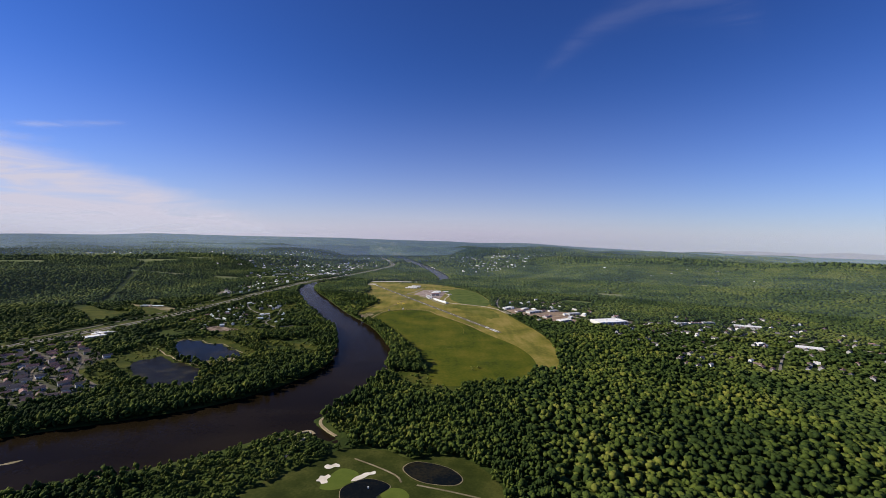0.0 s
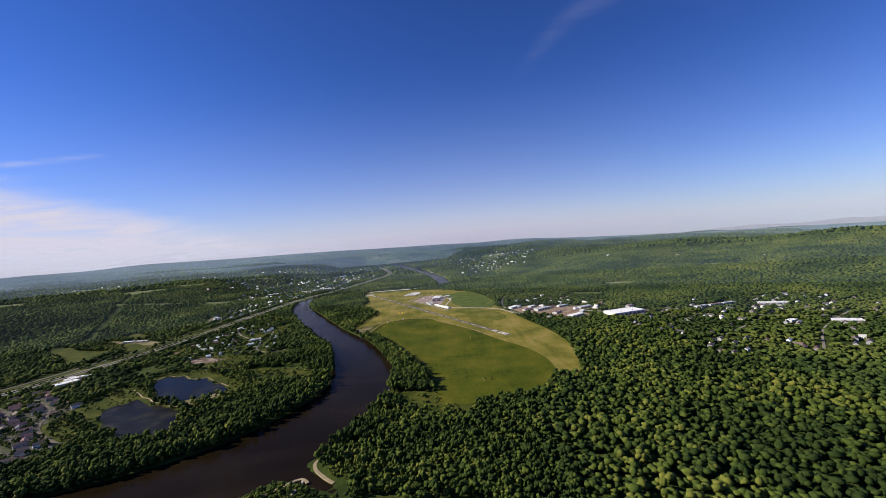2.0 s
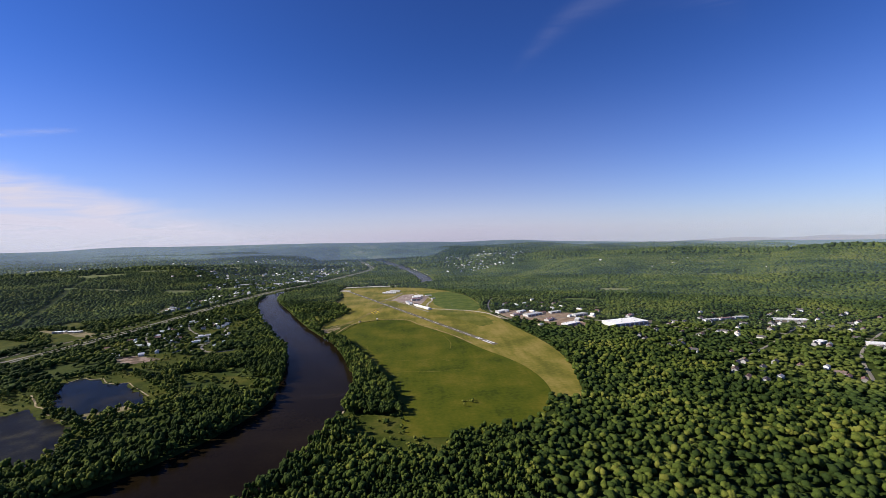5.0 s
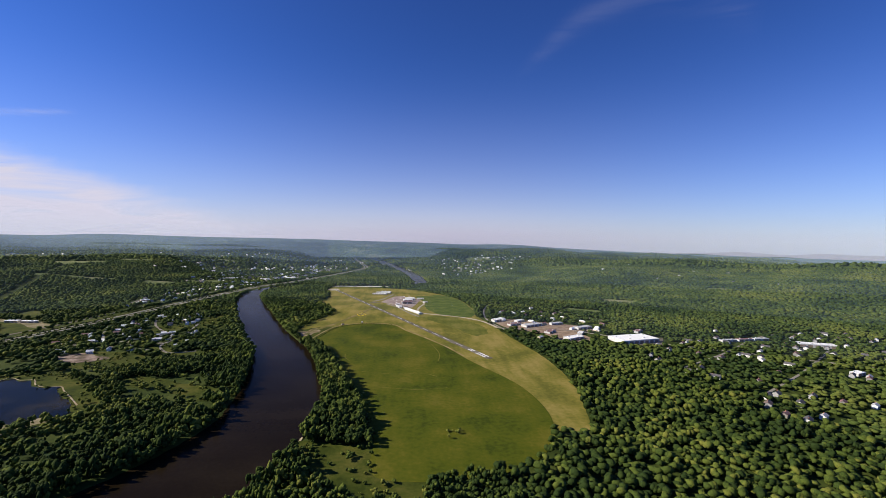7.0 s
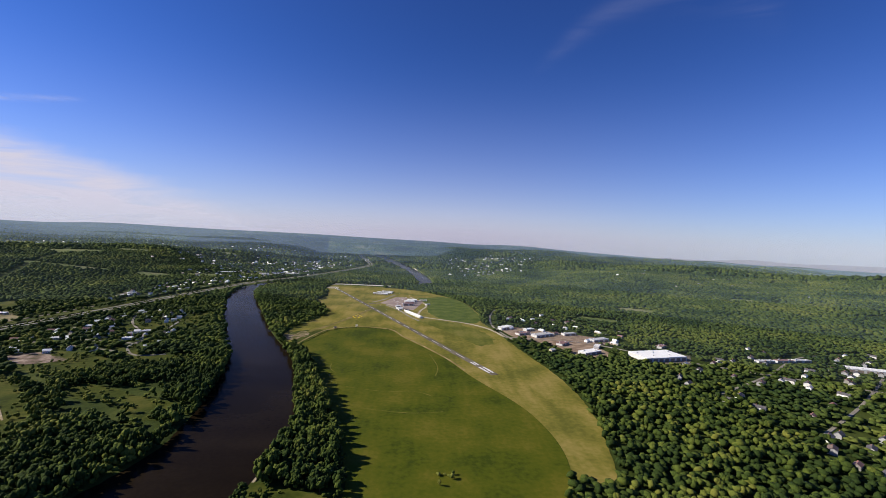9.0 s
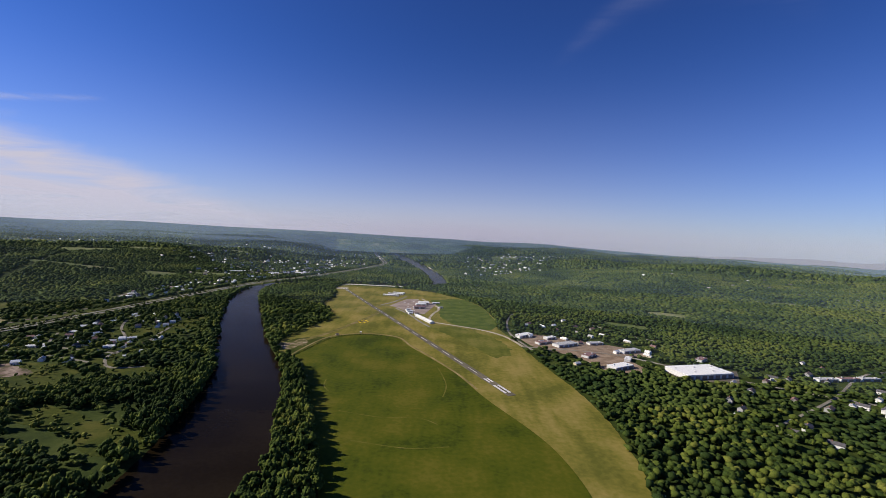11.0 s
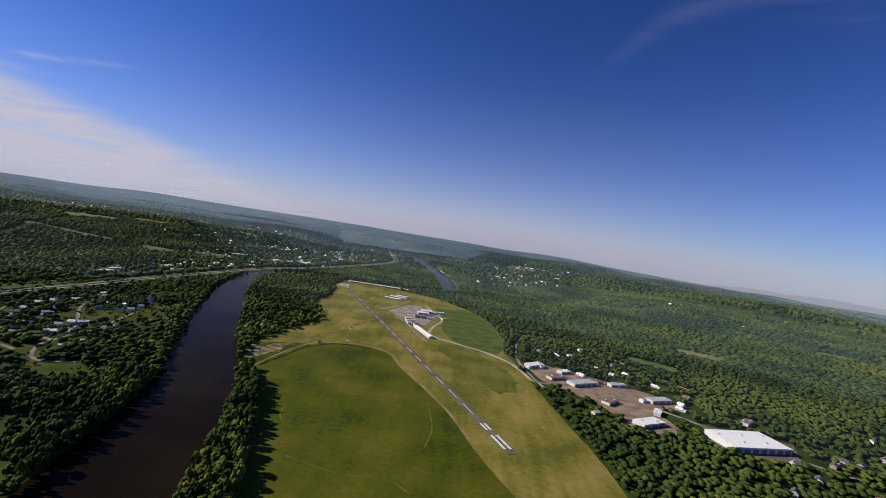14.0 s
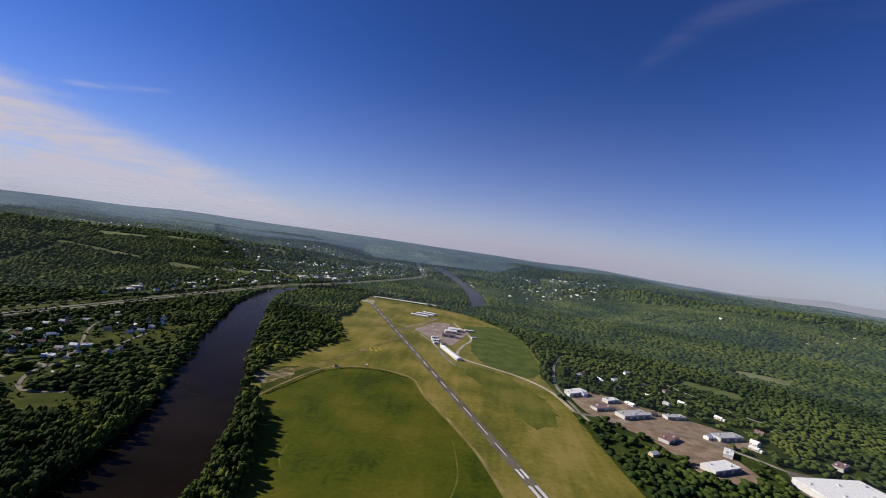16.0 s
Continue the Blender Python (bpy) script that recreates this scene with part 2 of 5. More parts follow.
def mesh_from(name, verts, faces, material, smooth=False):
    """A mesh object from arrays of corners and triangles."""
    me = bpy.data.meshes.new(name)
    me.vertices.add(len(verts))
    me.vertices.foreach_set("co", np.ascontiguousarray(verts, np.float32).ravel())
    k = faces.shape[1]
    me.loops.add(faces.size)
    me.loops.foreach_set("vertex_index", np.ascontiguousarray(faces, np.int32).ravel())
    me.polygons.add(len(faces))
    me.polygons.foreach_set("loop_start", np.arange(0, faces.size, k, dtype=np.int32))
    if smooth:
        me.polygons.foreach_set("use_smooth", np.ones(len(faces), bool))
    me.update(calc_edges=True)
    me.validate()
    me.materials.append(material)
    return new(name, me)


# ---- the ground: one sheet to the horizon, with the river's bed sunk into it ----
def steps(lo, fine_lo, fine_hi, hi, fine):
    a = list(np.arange(fine_lo, fine_hi + 1, fine))
    s, d = a[0], fine
    left = []
    while s > lo:
        d *= 1.12
        s -= min(d, 160)
        left.append(s)
    s, d = a[-1], fine
    right = []
    while s < hi:
        d *= 1.12
        s += min(d, 160)
        right.append(s)
    return np.array(left[::-1] + a + right)


gx, gy = np.meshgrid(steps(-8500, -860, 220, 8500, 9.0), steps(-6000, 420, 2780, 9000, 9.0))
gz = height(gx, gy)
edge = river_distance(gx, gy)
gz = np.where(edge < 10, np.minimum(gz, np.clip((edge - 4) * 0.35, -5, 0)), gz)
ny, nx = gx.shape
idx = np.arange(ny * nx).reshape(ny, nx)
quads = np.stack([idx[:-1, :-1], idx[:-1, 1:], idx[1:, 1:], idx[1:, :-1]], -1).reshape(-1, 4)
ground = mesh_from("ground", np.stack([gx.ravel(), gy.ravel(), gz.ravel()], 1), quads, M_GROUND, True)
tagged(ground, "green valley floor rising to wooded hills", "ground", kind="structure")



def water(line, name, label):
    """The water's face along a line of places and widths, reaching a little into the banks."""
    g = np.gradient(line[:, :2], axis=0)
    g /= np.linalg.norm(g, axis=1)[:, None]
    out = np.stack([g[:, 1], -g[:, 0]], 1) * (line[:, 2:3] / 2 + 14)
    v = np.concatenate([np.c_[line[:, :2] + out * k, np.full(len(line), -1.4)] for k in (-1, -0.33, 0.33, 1)])
    n = len(line)
    f = np.array([(k * n + i, k * n + n + i, k * n + n + i + 1, k * n + i + 1) for k in range(3) for i in range(n - 1)])
    return tagged(mesh_from(name, v, f, M_WATER), label, "water", kind="structure")


water(RIVER, "river", "broad dark brown river winding through the valley")
inlet = water(INLET[3:], "inlet", "narrow dark inlet of the river")
inlet.location.z = -0.02

# ---- fields, ponds and clearings ----
CROP = [(20, 835), (4, 930), (-19, 1020), (-56, 1130), (-98, 1250), (-137, 1345), (-176, 1425), (-186, 1450), (-176, 1514), (-152, 1604), (-114, 1650), (-55, 1662),
        (2, 1632), (36, 1562), (75, 1490), (127, 1388), (170, 1270), (235, 1110), (240, 960), (170, 850)]
AIRFIELD = [(-238, 1530), (-243, 1630), (-215, 1760), (-202, 1850), (-240, 1965), (-283, 2052), (-284, 2258), (-332, 2470), (-310, 2575), (-180, 2572), (-60, 2540), (70, 2470),
            (120, 2400), (190, 2290), (245, 2140), (264, 1930), (256, 1800), (272, 1690), (300, 1480), (330, 1270), (320, 1080), (250, 930), (100, 1300), (-40, 1560), (-180, 1440)]
sheet("airfield_grass", AIRFIELD, 0.3, M_AIRGRASS, "yellowing mown grass of the airfield", 6, category="grass", ragged=5)
sheet("crop_field", CROP, 0.55, M_CROP, "lush green crop field beside the runway", category="field")
sheet("round_meadow", [(70, 2240), (110, 2262), (180, 2284), (240, 2145), (261, 1932), (255, 1812), (222, 1764), (144, 1812), (104, 1921), (104, 2060), (90, 2140)], 0.6, M_LAWN, "smooth green meadow behind the hangars", 5, category="grass", ragged=6)
sheet("side_meadow", [(60, 1790), (140, 1775), (225, 1690), (255, 1560), (215, 1500), (150, 1640)], 0.55, M_OLIVE, "darker green grass beside the runway", 5, category="grass", ragged=16)
POND = [(-600, 1072), (-612, 1100), (-632, 1136), (-626, 1180), (-600, 1166), (-585, 1170), (-560, 1142), (-535, 1130), (-515, 1134), (-498, 1113), (-470, 1086), (-433, 1048), (-421, 1006), (-445, 985), (-468, 964), (-490, 984), (-505, 974), (-530, 1004), (-552, 1007), (-570, 1040)]
MARSH = [(-615, 936), (-627, 985), (-607, 996), (-596, 1022), (-575, 1000), (-543, 976), (-520, 972), (-495, 948), (-470, 936), (-452, 912), (-446, 880), (-428, 850), (-435, 813), (-472, 822), (-512, 830), (-540, 862), (-575, 885), (-590, 915)]
M_DIRT = mat("tan_dirt", [(0.13, 0.115, 0.055), (0.21, 0.18, 0.10), (0.30, 0.25, 0.16)], 0.02, 0.3, 0.95, 0.3, 0.2)
GREENS = [[(-700, 930), (-690, 1100), (-640, 1195), (-520, 1205), (-415, 1110), (-385, 1010), (-420, 900), (-450, 830), (-520, 795), (-620, 840)],
          [(-430, 1190), (-330, 1150), (-240, 1112), (-224, 1088), (-260, 1060), (-340, 1110), (-420, 1140)],
          [(-455, 1345), (-352, 1352), (-345, 1310), (-362, 1290), (-440, 1290)],
          [(-530, 1575), (-552, 1650), (-545, 1765), (-500, 1760), (-490, 1640), (-500, 1560)],
          ]
GREENS += [[(-600, 1250), (-480, 1230), (-470, 1285), (-540, 1350), (-640, 1340)],
          [(-1300, 1660), (-1285, 1715), (-1235, 1690), (-1200, 1650), (-1150, 1615), (-1090, 1590), (-1020, 1560), (-985, 1500), (-1000, 1440), (-1020, 1400), (-1065, 1402), (-1100, 1470), (-1150, 1530), (-1220, 1580)],
          [(-1142, 1875), (-1100, 1850), (-1040, 1790), (-1000, 1730), (-1040, 1722), (-1080, 1760), (-1135, 1800)],
          [(-505, 1363), (-517, 1397), (-487, 1416), (-450, 1372), (-470, 1350)],
          [(-610, 1535), (-640, 1600), (-560, 1640), (-530, 1560)],
          [(-84, 925), (-20, 908), (28, 884), (70, 830), (60, 790), (0, 790), (-46, 836), (-78, 885)]]
GOLF = [(-205, 440), (-190, 500), (-125, 560), (-112, 585), (-50, 582), (-20, 560), (15, 570), (60, 550), (90, 480), (60, 380), (-150, 380)]
for i, g in enumerate(GREENS):
    sheet("meadow", g, 0.25 + 0.015 * i, M_MEADOW, "rough green meadow between the trees", 6, category="grass", ragged=14)
sheet("pond", POND, 0.5, M_POND, "dark blue pond among trees", 3, category="water", ragged=8)
sheet("marsh_pond", MARSH, 0.45, M_MARSH, "shallow grey marshy pond", 4, category="water", ragged=12)
ribbon("pond_shore", spline([(-636, 1140), (-629, 1184), (-600, 1171), (-583, 1175), (-558, 1147), (-532, 1135), (-513, 1138), (-494, 1118), (-466, 1091), (-429, 1054)], 6), 1.8, 0.55, M_SAND, "thin pale pond shore", "shore")
ribbon("pond_shore", spline([(-649, 1093), (-610, 1052), (-594, 1033), (-575, 1022), (-548, 993), (-530, 990)], 6), 2.4, 0.58, M_SAND, "thin pale dike between the ponds", "shore")
ribbon("pond_shore", spline([(-505, 964), (-470, 950), (-450, 958), (-438, 968), (-411, 996)], 6), 2.4, 0.58, M_SAND, "thin pale dike between the ponds", "shore")
sheet("mud_flat", [(-500, 968), (-470, 958), (-445, 978), (-425, 1000), (-440, 1012), (-462, 990), (-480, 990)], 0.53, M_DIRT, "brown mud at the pond's edge", 4, category="ground", ragged=6)
YARD = [(-1160, 1722), (-1128, 1745), (-1060, 1700), (-990, 1690), (-900, 1630), (-888, 1545), (-950, 1520), (-1010, 1606), (-1080, 1660)]
sheet("yard_grass", YARD, 0.41, M_MEADOW, "rough grass round the dirt yard", 6, category="grass", ragged=10)
sheet("dirt_yard", [(-1128, 1742), (-1060, 1706), (-990, 1694), (-906, 1640), (-900, 1604), (-940, 1612), (-1000, 1660), (-1060, 1682), (-1124, 1722)], 0.47, M_DIRT, "tan dirt yard beside the highway", 5, category="ground", ragged=14)
sheet("grass_patch", [(-234, 1545), (-185, 1465), (-168, 1560), (-152, 1618), (-215, 1600)], 0.45, M_MEADOW, "greener rough grass at the airfield's edge", 5, category="grass", ragged=5)
M_LOT = mat("rubble_lot", [(0.07, 0.07, 0.03), (0.15, 0.11, 0.085), (0.25, 0.19, 0.15), (0.36, 0.29, 0.24)], 0.05, 0.18, 0.95, 0.5, 0.5)
SOIL = [(-655, 1320), (-616, 1345), (-548, 1302), (-602, 1276)]
sheet("bare_lot", SOIL, 0.6, M_LOT, "bare reddish-brown lot strewn with rubble", 5, category="ground", ragged=10)
sheet("earth_bank", [(2, 590), (20, 586), (52, 632), (38, 634)], 0.6, M_SOIL, "bare brown earth bank among trees", category="ground")

M_DRY0 = mat("pale_path", [(0.14, 0.12, 0.07), (0.20, 0.17, 0.10), (0.27, 0.23, 0.15)], 0.05, 0.6, 0.95, 0.2, 0.1)
# the golf course at the river's edge
sheet("golf_fairway", GOLF, 0.35, M_FAIRWAY, "mown golf fairway beside the river woods", category="grass")
M_GREEN = mat("putting_green", [(0.075, 0.105, 0.016), (0.10, 0.13, 0.022)], 0.05, 0.8, 0.9, 0.1, 0.02)
M_BUNKER = mat("bunker_sand", [(0.62, 0.56, 0.46), (0.74, 0.69, 0.58)], 0.1, 1.0, 0.95, 0.2, 0.05)
sheet("putting_green", [(-100, 536), (-80, 528), (-78, 512), (-96, 492), (-116, 494), (-112, 516)], 0.6, M_GREEN, "pale green putting green", 3, category="green")
sheet("putting_green", [(-48, 484), (-36, 494), (-22, 490), (-16, 474), (-36, 466)], 0.6, M_GREEN, "pale green putting green", 3, category="green")
sheet("bunker", [(-122, 541), (-119, 546), (-114, 544), (-110, 548), (-104, 545), (-103, 540), (-109, 540), (-113, 536), (-118, 536)], 0.62, M_BUNKER, "white sand golf bunker", 2, category="bunker")
sheet("bunker", [(-121, 520), (-116, 519), (-113, 523), (-109, 518), (-112, 512), (-110, 506), (-116, 503), (-119, 508), (-124, 509), (-122, 514)], 0.62, M_BUNKER, "white sand golf bunker", 2, category="bunker")
sheet("bunker", [(-84, 508), (-80, 517), (-75, 521), (-70, 526), (-64, 527), (-59, 530), (-58, 524), (-65, 521), (-70, 515), (-77, 510)], 0.62, M_BUNKER, "white sand golf bunker", 2, category="bunker")
GPOND = [(-92, 491), (-74, 510), (-56, 511), (-38, 497), (-50, 480), (-58, 462), (-82, 462)]
GPOND2 = [(-25, 538), (-8, 551), (27, 538), (44, 514), (34, 499), (2, 504), (-17, 519)]
for g, k in ((GPOND, 1.03), (GPOND2, 1.035)):
    c = np.mean(np.array(g), 0)
    sheet("pond_rim", [tuple(c + (np.array(q) - c) * k) for q in g], 0.6, M_DRY0, "pale rim of a golf pond", 3, category="ground")
    sheet("golf_pond", g, 0.72, M_POND, "dark golf course pond", 3, category="water")
ribbon("golf_path", spline([(-88, 560), (-59, 541), (-33, 520), (-26, 505)], 5), 2.0, 0.65, M_DRY0, "narrow golf path", "path")
ribbon("golf_path", spline([(-8, 500), (31, 486), (70, 470)], 5), 2.0, 0.65, M_DRY0, "narrow golf path", "path")
ribbon("footpath", spline([(-163, 636), (-167, 615), (-172, 591), (-178, 556)], 5), 3.0, 0.6, M_GRAVEL, "pale footpath to the river", "path")
SPIT = spline([(-112, 708), (-120, 703), (-135, 695), (-151, 690), (-158, 679), (-156, 666), (-149, 653), (-136, 636), (-124, 624)], 4)
ribbon("sand_spit", SPIT, 4.2, 0.35, M_SAND, "curved sandy shore at the inlet", "shore")
ribbon("sand_spit", spline([(-222, 597), (-197, 616), (-172, 639), (-163, 639), (-156, 630)], 4), 3.6, 0.35, M_SAND, "narrow sandy point at the river's edge", "shore")



def bank(name, lo, hi, side, away, width, material, label):
    """A narrow shore along one side of the river, from one stretch of it to another."""
    q = RIVER[(RIVER[:, 1] > lo) & (RIVER[:, 1] < hi) & (RIVER[:, 0] < 300)]
    g = np.gradient(q[:, :2], axis=0)
    g /= np.linalg.norm(g, axis=1)[:, None]
    line = q[:, :2] + np.stack([g[:, 1], -g[:, 0]], 1) * side * (q[:, 2:3] / 2 + away)
    return ribbon(name, line, width, 0.15, material, label, "shore")


sheet("sand_bar", [(-514, 549), (-505, 559), (-494, 563), (-500, 553)], -1.3, M_DIRT, "low pale sand bar in the river", 4, category="ground", ragged=2)
fountain = tagged(new("fountain"), "small white fountain in the golf pond", "fountain")


def spray():
    """A low plume of water."""
    bm = bmesh.new()
    for i in range(9):
        a = i * 0.698
        m = Matrix.Rotation(a, 4, "Z") @ Matrix.Rotation(radians(14 if i else 0), 4, "Y") @ Matrix.Translation((0, 0, 1.3))
        bmesh.ops.create_cone(bm, cap_ends=True, segments=6, radius1=0.25, radius2=0.5, depth=2.6, matrix=m)
    me = bpy.data.meshes.new("plume")
    bm.to_mesh(me)
    bm.free()
    me.materials.append(M_PAINT)
    ob = new("plume", me)
    ob.parent = fountain


spray()
fountain.matrix_basis = pose(-62, 492, 0.7)
bank("gravel_shore", 200, 610, 1, 0.0, 5.0, M_SAND, "thin pale gravel shore")
bank("gravel_shore", 840, 950, 1, -0.5, 2.6, M_SAND, "thin pale gravel shore")
sheet("gravel_bar", [(-318, 2612), (-230, 2606), (-100, 2598), (-60, 2606), (-100, 2622), (-230, 2626), (-312, 2628)], 0.9, M_BUNKER, "long pale gravel bar behind the airfield", 10, category="ground")
ribbon("stone_embankment", spline([(160, 2870), (146, 3019), (126, 3193), (104, 3370), (62, 3620), (20, 3830)], 20), 6, 1.2, M_BUNKER, "pale stone embankment along the far river", "embankment")
ribbon("bank_track", spline([(-520, 2590), (-463, 2600), (-341, 2588), (-300, 2596)], 15), 7, 0.9, M_GRAVEL, "pale track along the bank", "path")

M_VERGE = mat("verge_grass", [(0.048, 0.064, 0.013), (0.080, 0.090, 0.022), (0.125, 0.118, 0.044)], 0.02, 0.3, 0.95, 0.3, 0.2)
M_DRY = mat("worn_dry_turf", [(0.16, 0.13, 0.05), (0.22, 0.17, 0.075), (0.30, 0.235, 0.12)], 0.03, 0.4, 0.95, 0.3, 0.2)

M_TURFTRACK = mat("thin_worn_turf", [(0.105, 0.100, 0.022), (0.165, 0.140, 0.042), (0.26, 0.195, 0.105)], 0.04, 0.18, 0.95, 0.3, 0.2)
M_STONY = mat("stony_ground", [(0.07, 0.075, 0.022), (0.13, 0.115, 0.045), (0.26, 0.20, 0.13), (0.36, 0.29, 0.22)], 0.06, 0.22, 0.95, 0.5, 0.5)

# ---- runway, apron, roads ----
M_RUNWAY = mat("weathered_runway_asphalt", [(0.096, 0.086, 0.062), (0.128, 0.113, 0.084), (0.165, 0.146, 0.108)], 0.03, 0.5, 0.85, 0.2, 0.05, streak=(-67, 0.2, 0.01, 0.5))
RW_A, RW_B = np.array((209.0, 1297.0)), np.array((-299.0, 2480.0))
RW_D = (RW_B - RW_A) / np.linalg.norm(RW_B - RW_A)
RW_S = np.array((RW_D[1], -RW_D[0]))
RW_LEN = float(np.linalg.norm(RW_B - RW_A))
RW_TURN = math.degrees(math.atan2(RW_D[1], RW_D[0]))


def rw(u, v):
    """A place u metres along the runway and v metres to its right."""
    q = RW_A + RW_D * u + RW_S * v
    return float(q[0]), float(q[1])


def strip(name, u0, u1, v0, v1, z, material, label, category, kind="structure"):
    return sheet(name, [rw(u0, v0), rw(u1, v0), rw(u1, v1), rw(u0, v1)], z, material, label, smooth=False, kind=kind, category=category)


strip("runway", -10, RW_LEN + 10, -7.2, 7.2, 0.75, M_RUNWAY, "worn grey asphalt runway", "runway")
for u in np.arange(105, RW_LEN - 90, 61.0):
    strip("centre_line_dash", u, u + 36.6, -0.6, 0.6, 0.80, M_PAINT, "white painted runway dash", "marking")
for u0, u1 in ((2, 40), (RW_LEN - 40, RW_LEN - 2)):
    for v in (-6.2, -4.7, -3.2, 1.7, 3.2, 4.7):
        strip("threshold_bar", u0, u1, v, v + 1.2, 0.80, M_PAINT, "white threshold bar at the runway's end", "marking")
for u0, u1 in ((55, 75), (RW_LEN - 75, RW_LEN - 55)):
    strip("runway_number_bar", u0, u1, -4.5, -1.5, 0.80, M_PAINT, "white bar where the runway's number stands", "marking")
    strip("runway_number_bar", u0, u1, 1.5, 4.5, 0.80, M_PAINT, "white bar where the runway's number stands", "marking")
sheet("runway_end_pad", [rw(RW_LEN - 30, -26), rw(RW_LEN + 25, -30), rw(RW_LEN + 30, 16), rw(RW_LEN - 20, 12)], 0.6, M_GRAVEL, "pale turning pad at the runway's end", 8, category="pavement")
APRON = [(-65, 2085), (-19, 2240), (13, 2246), (89, 2144), (67, 2017), (54, 1953), (9, 1969), (-35, 2049)]
sheet("apron", APRON, 0.75, M_APRON, "pinkish concrete aircraft apron", smooth=False, category="apron")
ribbon("taxiway", spline([(-62, 2078), (-85, 2072), (-104, 2062)], 10), 10, 0.72, M_ASPHALT, "short grey taxiway to the runway", "taxiway")
ribbon("taxiway", spline([(-95, 2095), (-62, 2160), (-35, 2260), (-25, 2310)], 10), 8, 0.72, M_ROAD, "narrow pale taxilane", "taxiway")
ribbon("taxiway", spline([(-40, 2040), (10, 1940), (45, 1840), (75, 1770)], 10), 6, 0.72, M_ROAD, "narrow pale taxilane", "taxiway")
ribbon("access_road", spline([(290, 1600), (261, 1697), (210, 1760), (132, 1809), (92, 1834), (72, 1872), (80, 1960), (98, 2040), (90, 2110), (50, 2225), (36, 2265)], 10), 7, 0.72, M_GRAVEL, "pale access road to the hangars")
ribbon("dirt_track", spline([(-225, 1525), (-175, 1637), (-141, 1734), (-101, 1871), (-78, 1990)], 15), 13, 0.5, M_TURFTRACK, "worn dirt strip across the grass", "track")
ribbon("field_track", spline([(-190, 1447), (-183, 1512), (-160, 1608), (-125, 1650), (-60, 1668), (4, 1642), (36, 1572), (78, 1496), (130, 1390), (160, 1310)], 8), 3.6, 0.62, M_DRY, "pale track along the crop's edge", "track")
sheet("dry_patch", [(-241, 1548), (-222, 1563), (-204, 1598), (-186, 1566), (-194, 1530), (-212, 1506), (-230, 1518)], 0.62, M_STONY, "bare stony patch in dry grass", 4, category="ground", ragged=9)
M_CROPTRACK = mat("trodden_crop", [(0.075, 0.082, 0.009), (0.115, 0.112, 0.018), (0.170, 0.145, 0.040)], 0.03, 0.4, 0.95, 0.2, 0.1)
for q in ([(-88, 1330), (-84, 1300), (-70, 1275)], [(-40, 1205), (20, 1188), (70, 1190), (96, 1172)], [(-10, 1120), (60, 1105), (110, 1112)], [(96, 1420), (110, 1330), (104, 1270)], [(-20, 1380), (30, 1395), (60, 1380)]):
    ribbon("crop_track", spline(q, 6), 2.0, 0.58, M_CROPTRACK, "faint worn track through the crop", "track")

ribbon("highway", HIGHWAY + np.array((-8, 0)), 9, 1.4, M_HIGHWAY, "pale carriageway along the river")
ribbon("highway", HIGHWAY + np.array((12, 0)), 9, 1.4, M_HIGHWAY, "pale carriageway along the river")
ribbon("highway_verge", HIGHWAY + np.array((22, 0)), 12, 0.5, M_VERGE, "tan grassy highway verge", "grass")
ribbon("highway_verge", HIGHWAY + np.array((-26, 0)), 24, 0.5, M_VERGE, "tan grassy highway verge", "grass")
ribbon("highway_median", HIGHWAY + np.array((1.5, 0)), 10, 0.8, M_MEADOW, "grassy strip between the carriageways", "grass")
FRONTAGE = spline([(-1300, 760), (-1062, 1133), (-1002, 1235), (-955, 1389), (-905, 1570), (-872, 1800), (-850, 2040), (-812, 2290), (-760, 2560)], 25)
ribbon("frontage_road", FRONTAGE, 9, 0.7, M_ASPHALT, "grey road beside the highway")
STREETS = [spline(q, 15) for q in (
    [(-920, 960), (-830, 900), (-760, 800), (-640, 715)], [(-915, 1050), (-820, 990), (-770, 890), (-660, 800)], [(-880, 1110), (-760, 1010), (-690, 900), (-590, 820)], [(-860, 880), (-790, 950), (-700, 1000)],
    [(-540, 1672), (-521, 1587), (-500, 1500), (-508, 1427), (-484, 1375), (-450, 1346), (-405, 1360)], [(-720, 1560), (-657, 1468), (-560, 1440), (-500, 1432)],
    [(-700, 1760), (-640, 1640), (-560, 1540)], [(-700, 1420), (-600, 1400), (-509, 1372)],
    )]
STREETS += [spline(q, 15) for q in (
    [(-960, 2600), (-900, 2900), (-820, 3200), (-700, 3600)], [(-760, 2850), (-900, 3000), (-1050, 3150)],
    [(318, 1520), (296, 1620), (282, 1710), (284, 1793), (300, 1900), (331, 2012)], [(331, 2012), (420, 2030), (492, 1997), (616, 1740), (760, 1640)], [(290, 1600), (480, 1560), (640, 1420), (900, 1250), (1200, 1050)],
    [(560, 1200), (760, 1330), (960, 1480), (1150, 1530)], [(620, 1060), (800, 1180), (1000, 1330)], [(760, 930), (900, 1080), (1100, 1220)],
    [(215, 3200), (243, 2967), (262, 2760), (279, 2578), (330, 2450)], [(300, 3500), (650, 3780), (1000, 3900)])]
for i, q in enumerate(STREETS):
    ribbon("street", q, 5.0, 0.75, M_ASPHALT if i < 4 else M_ROAD, "pale street between houses and trees")


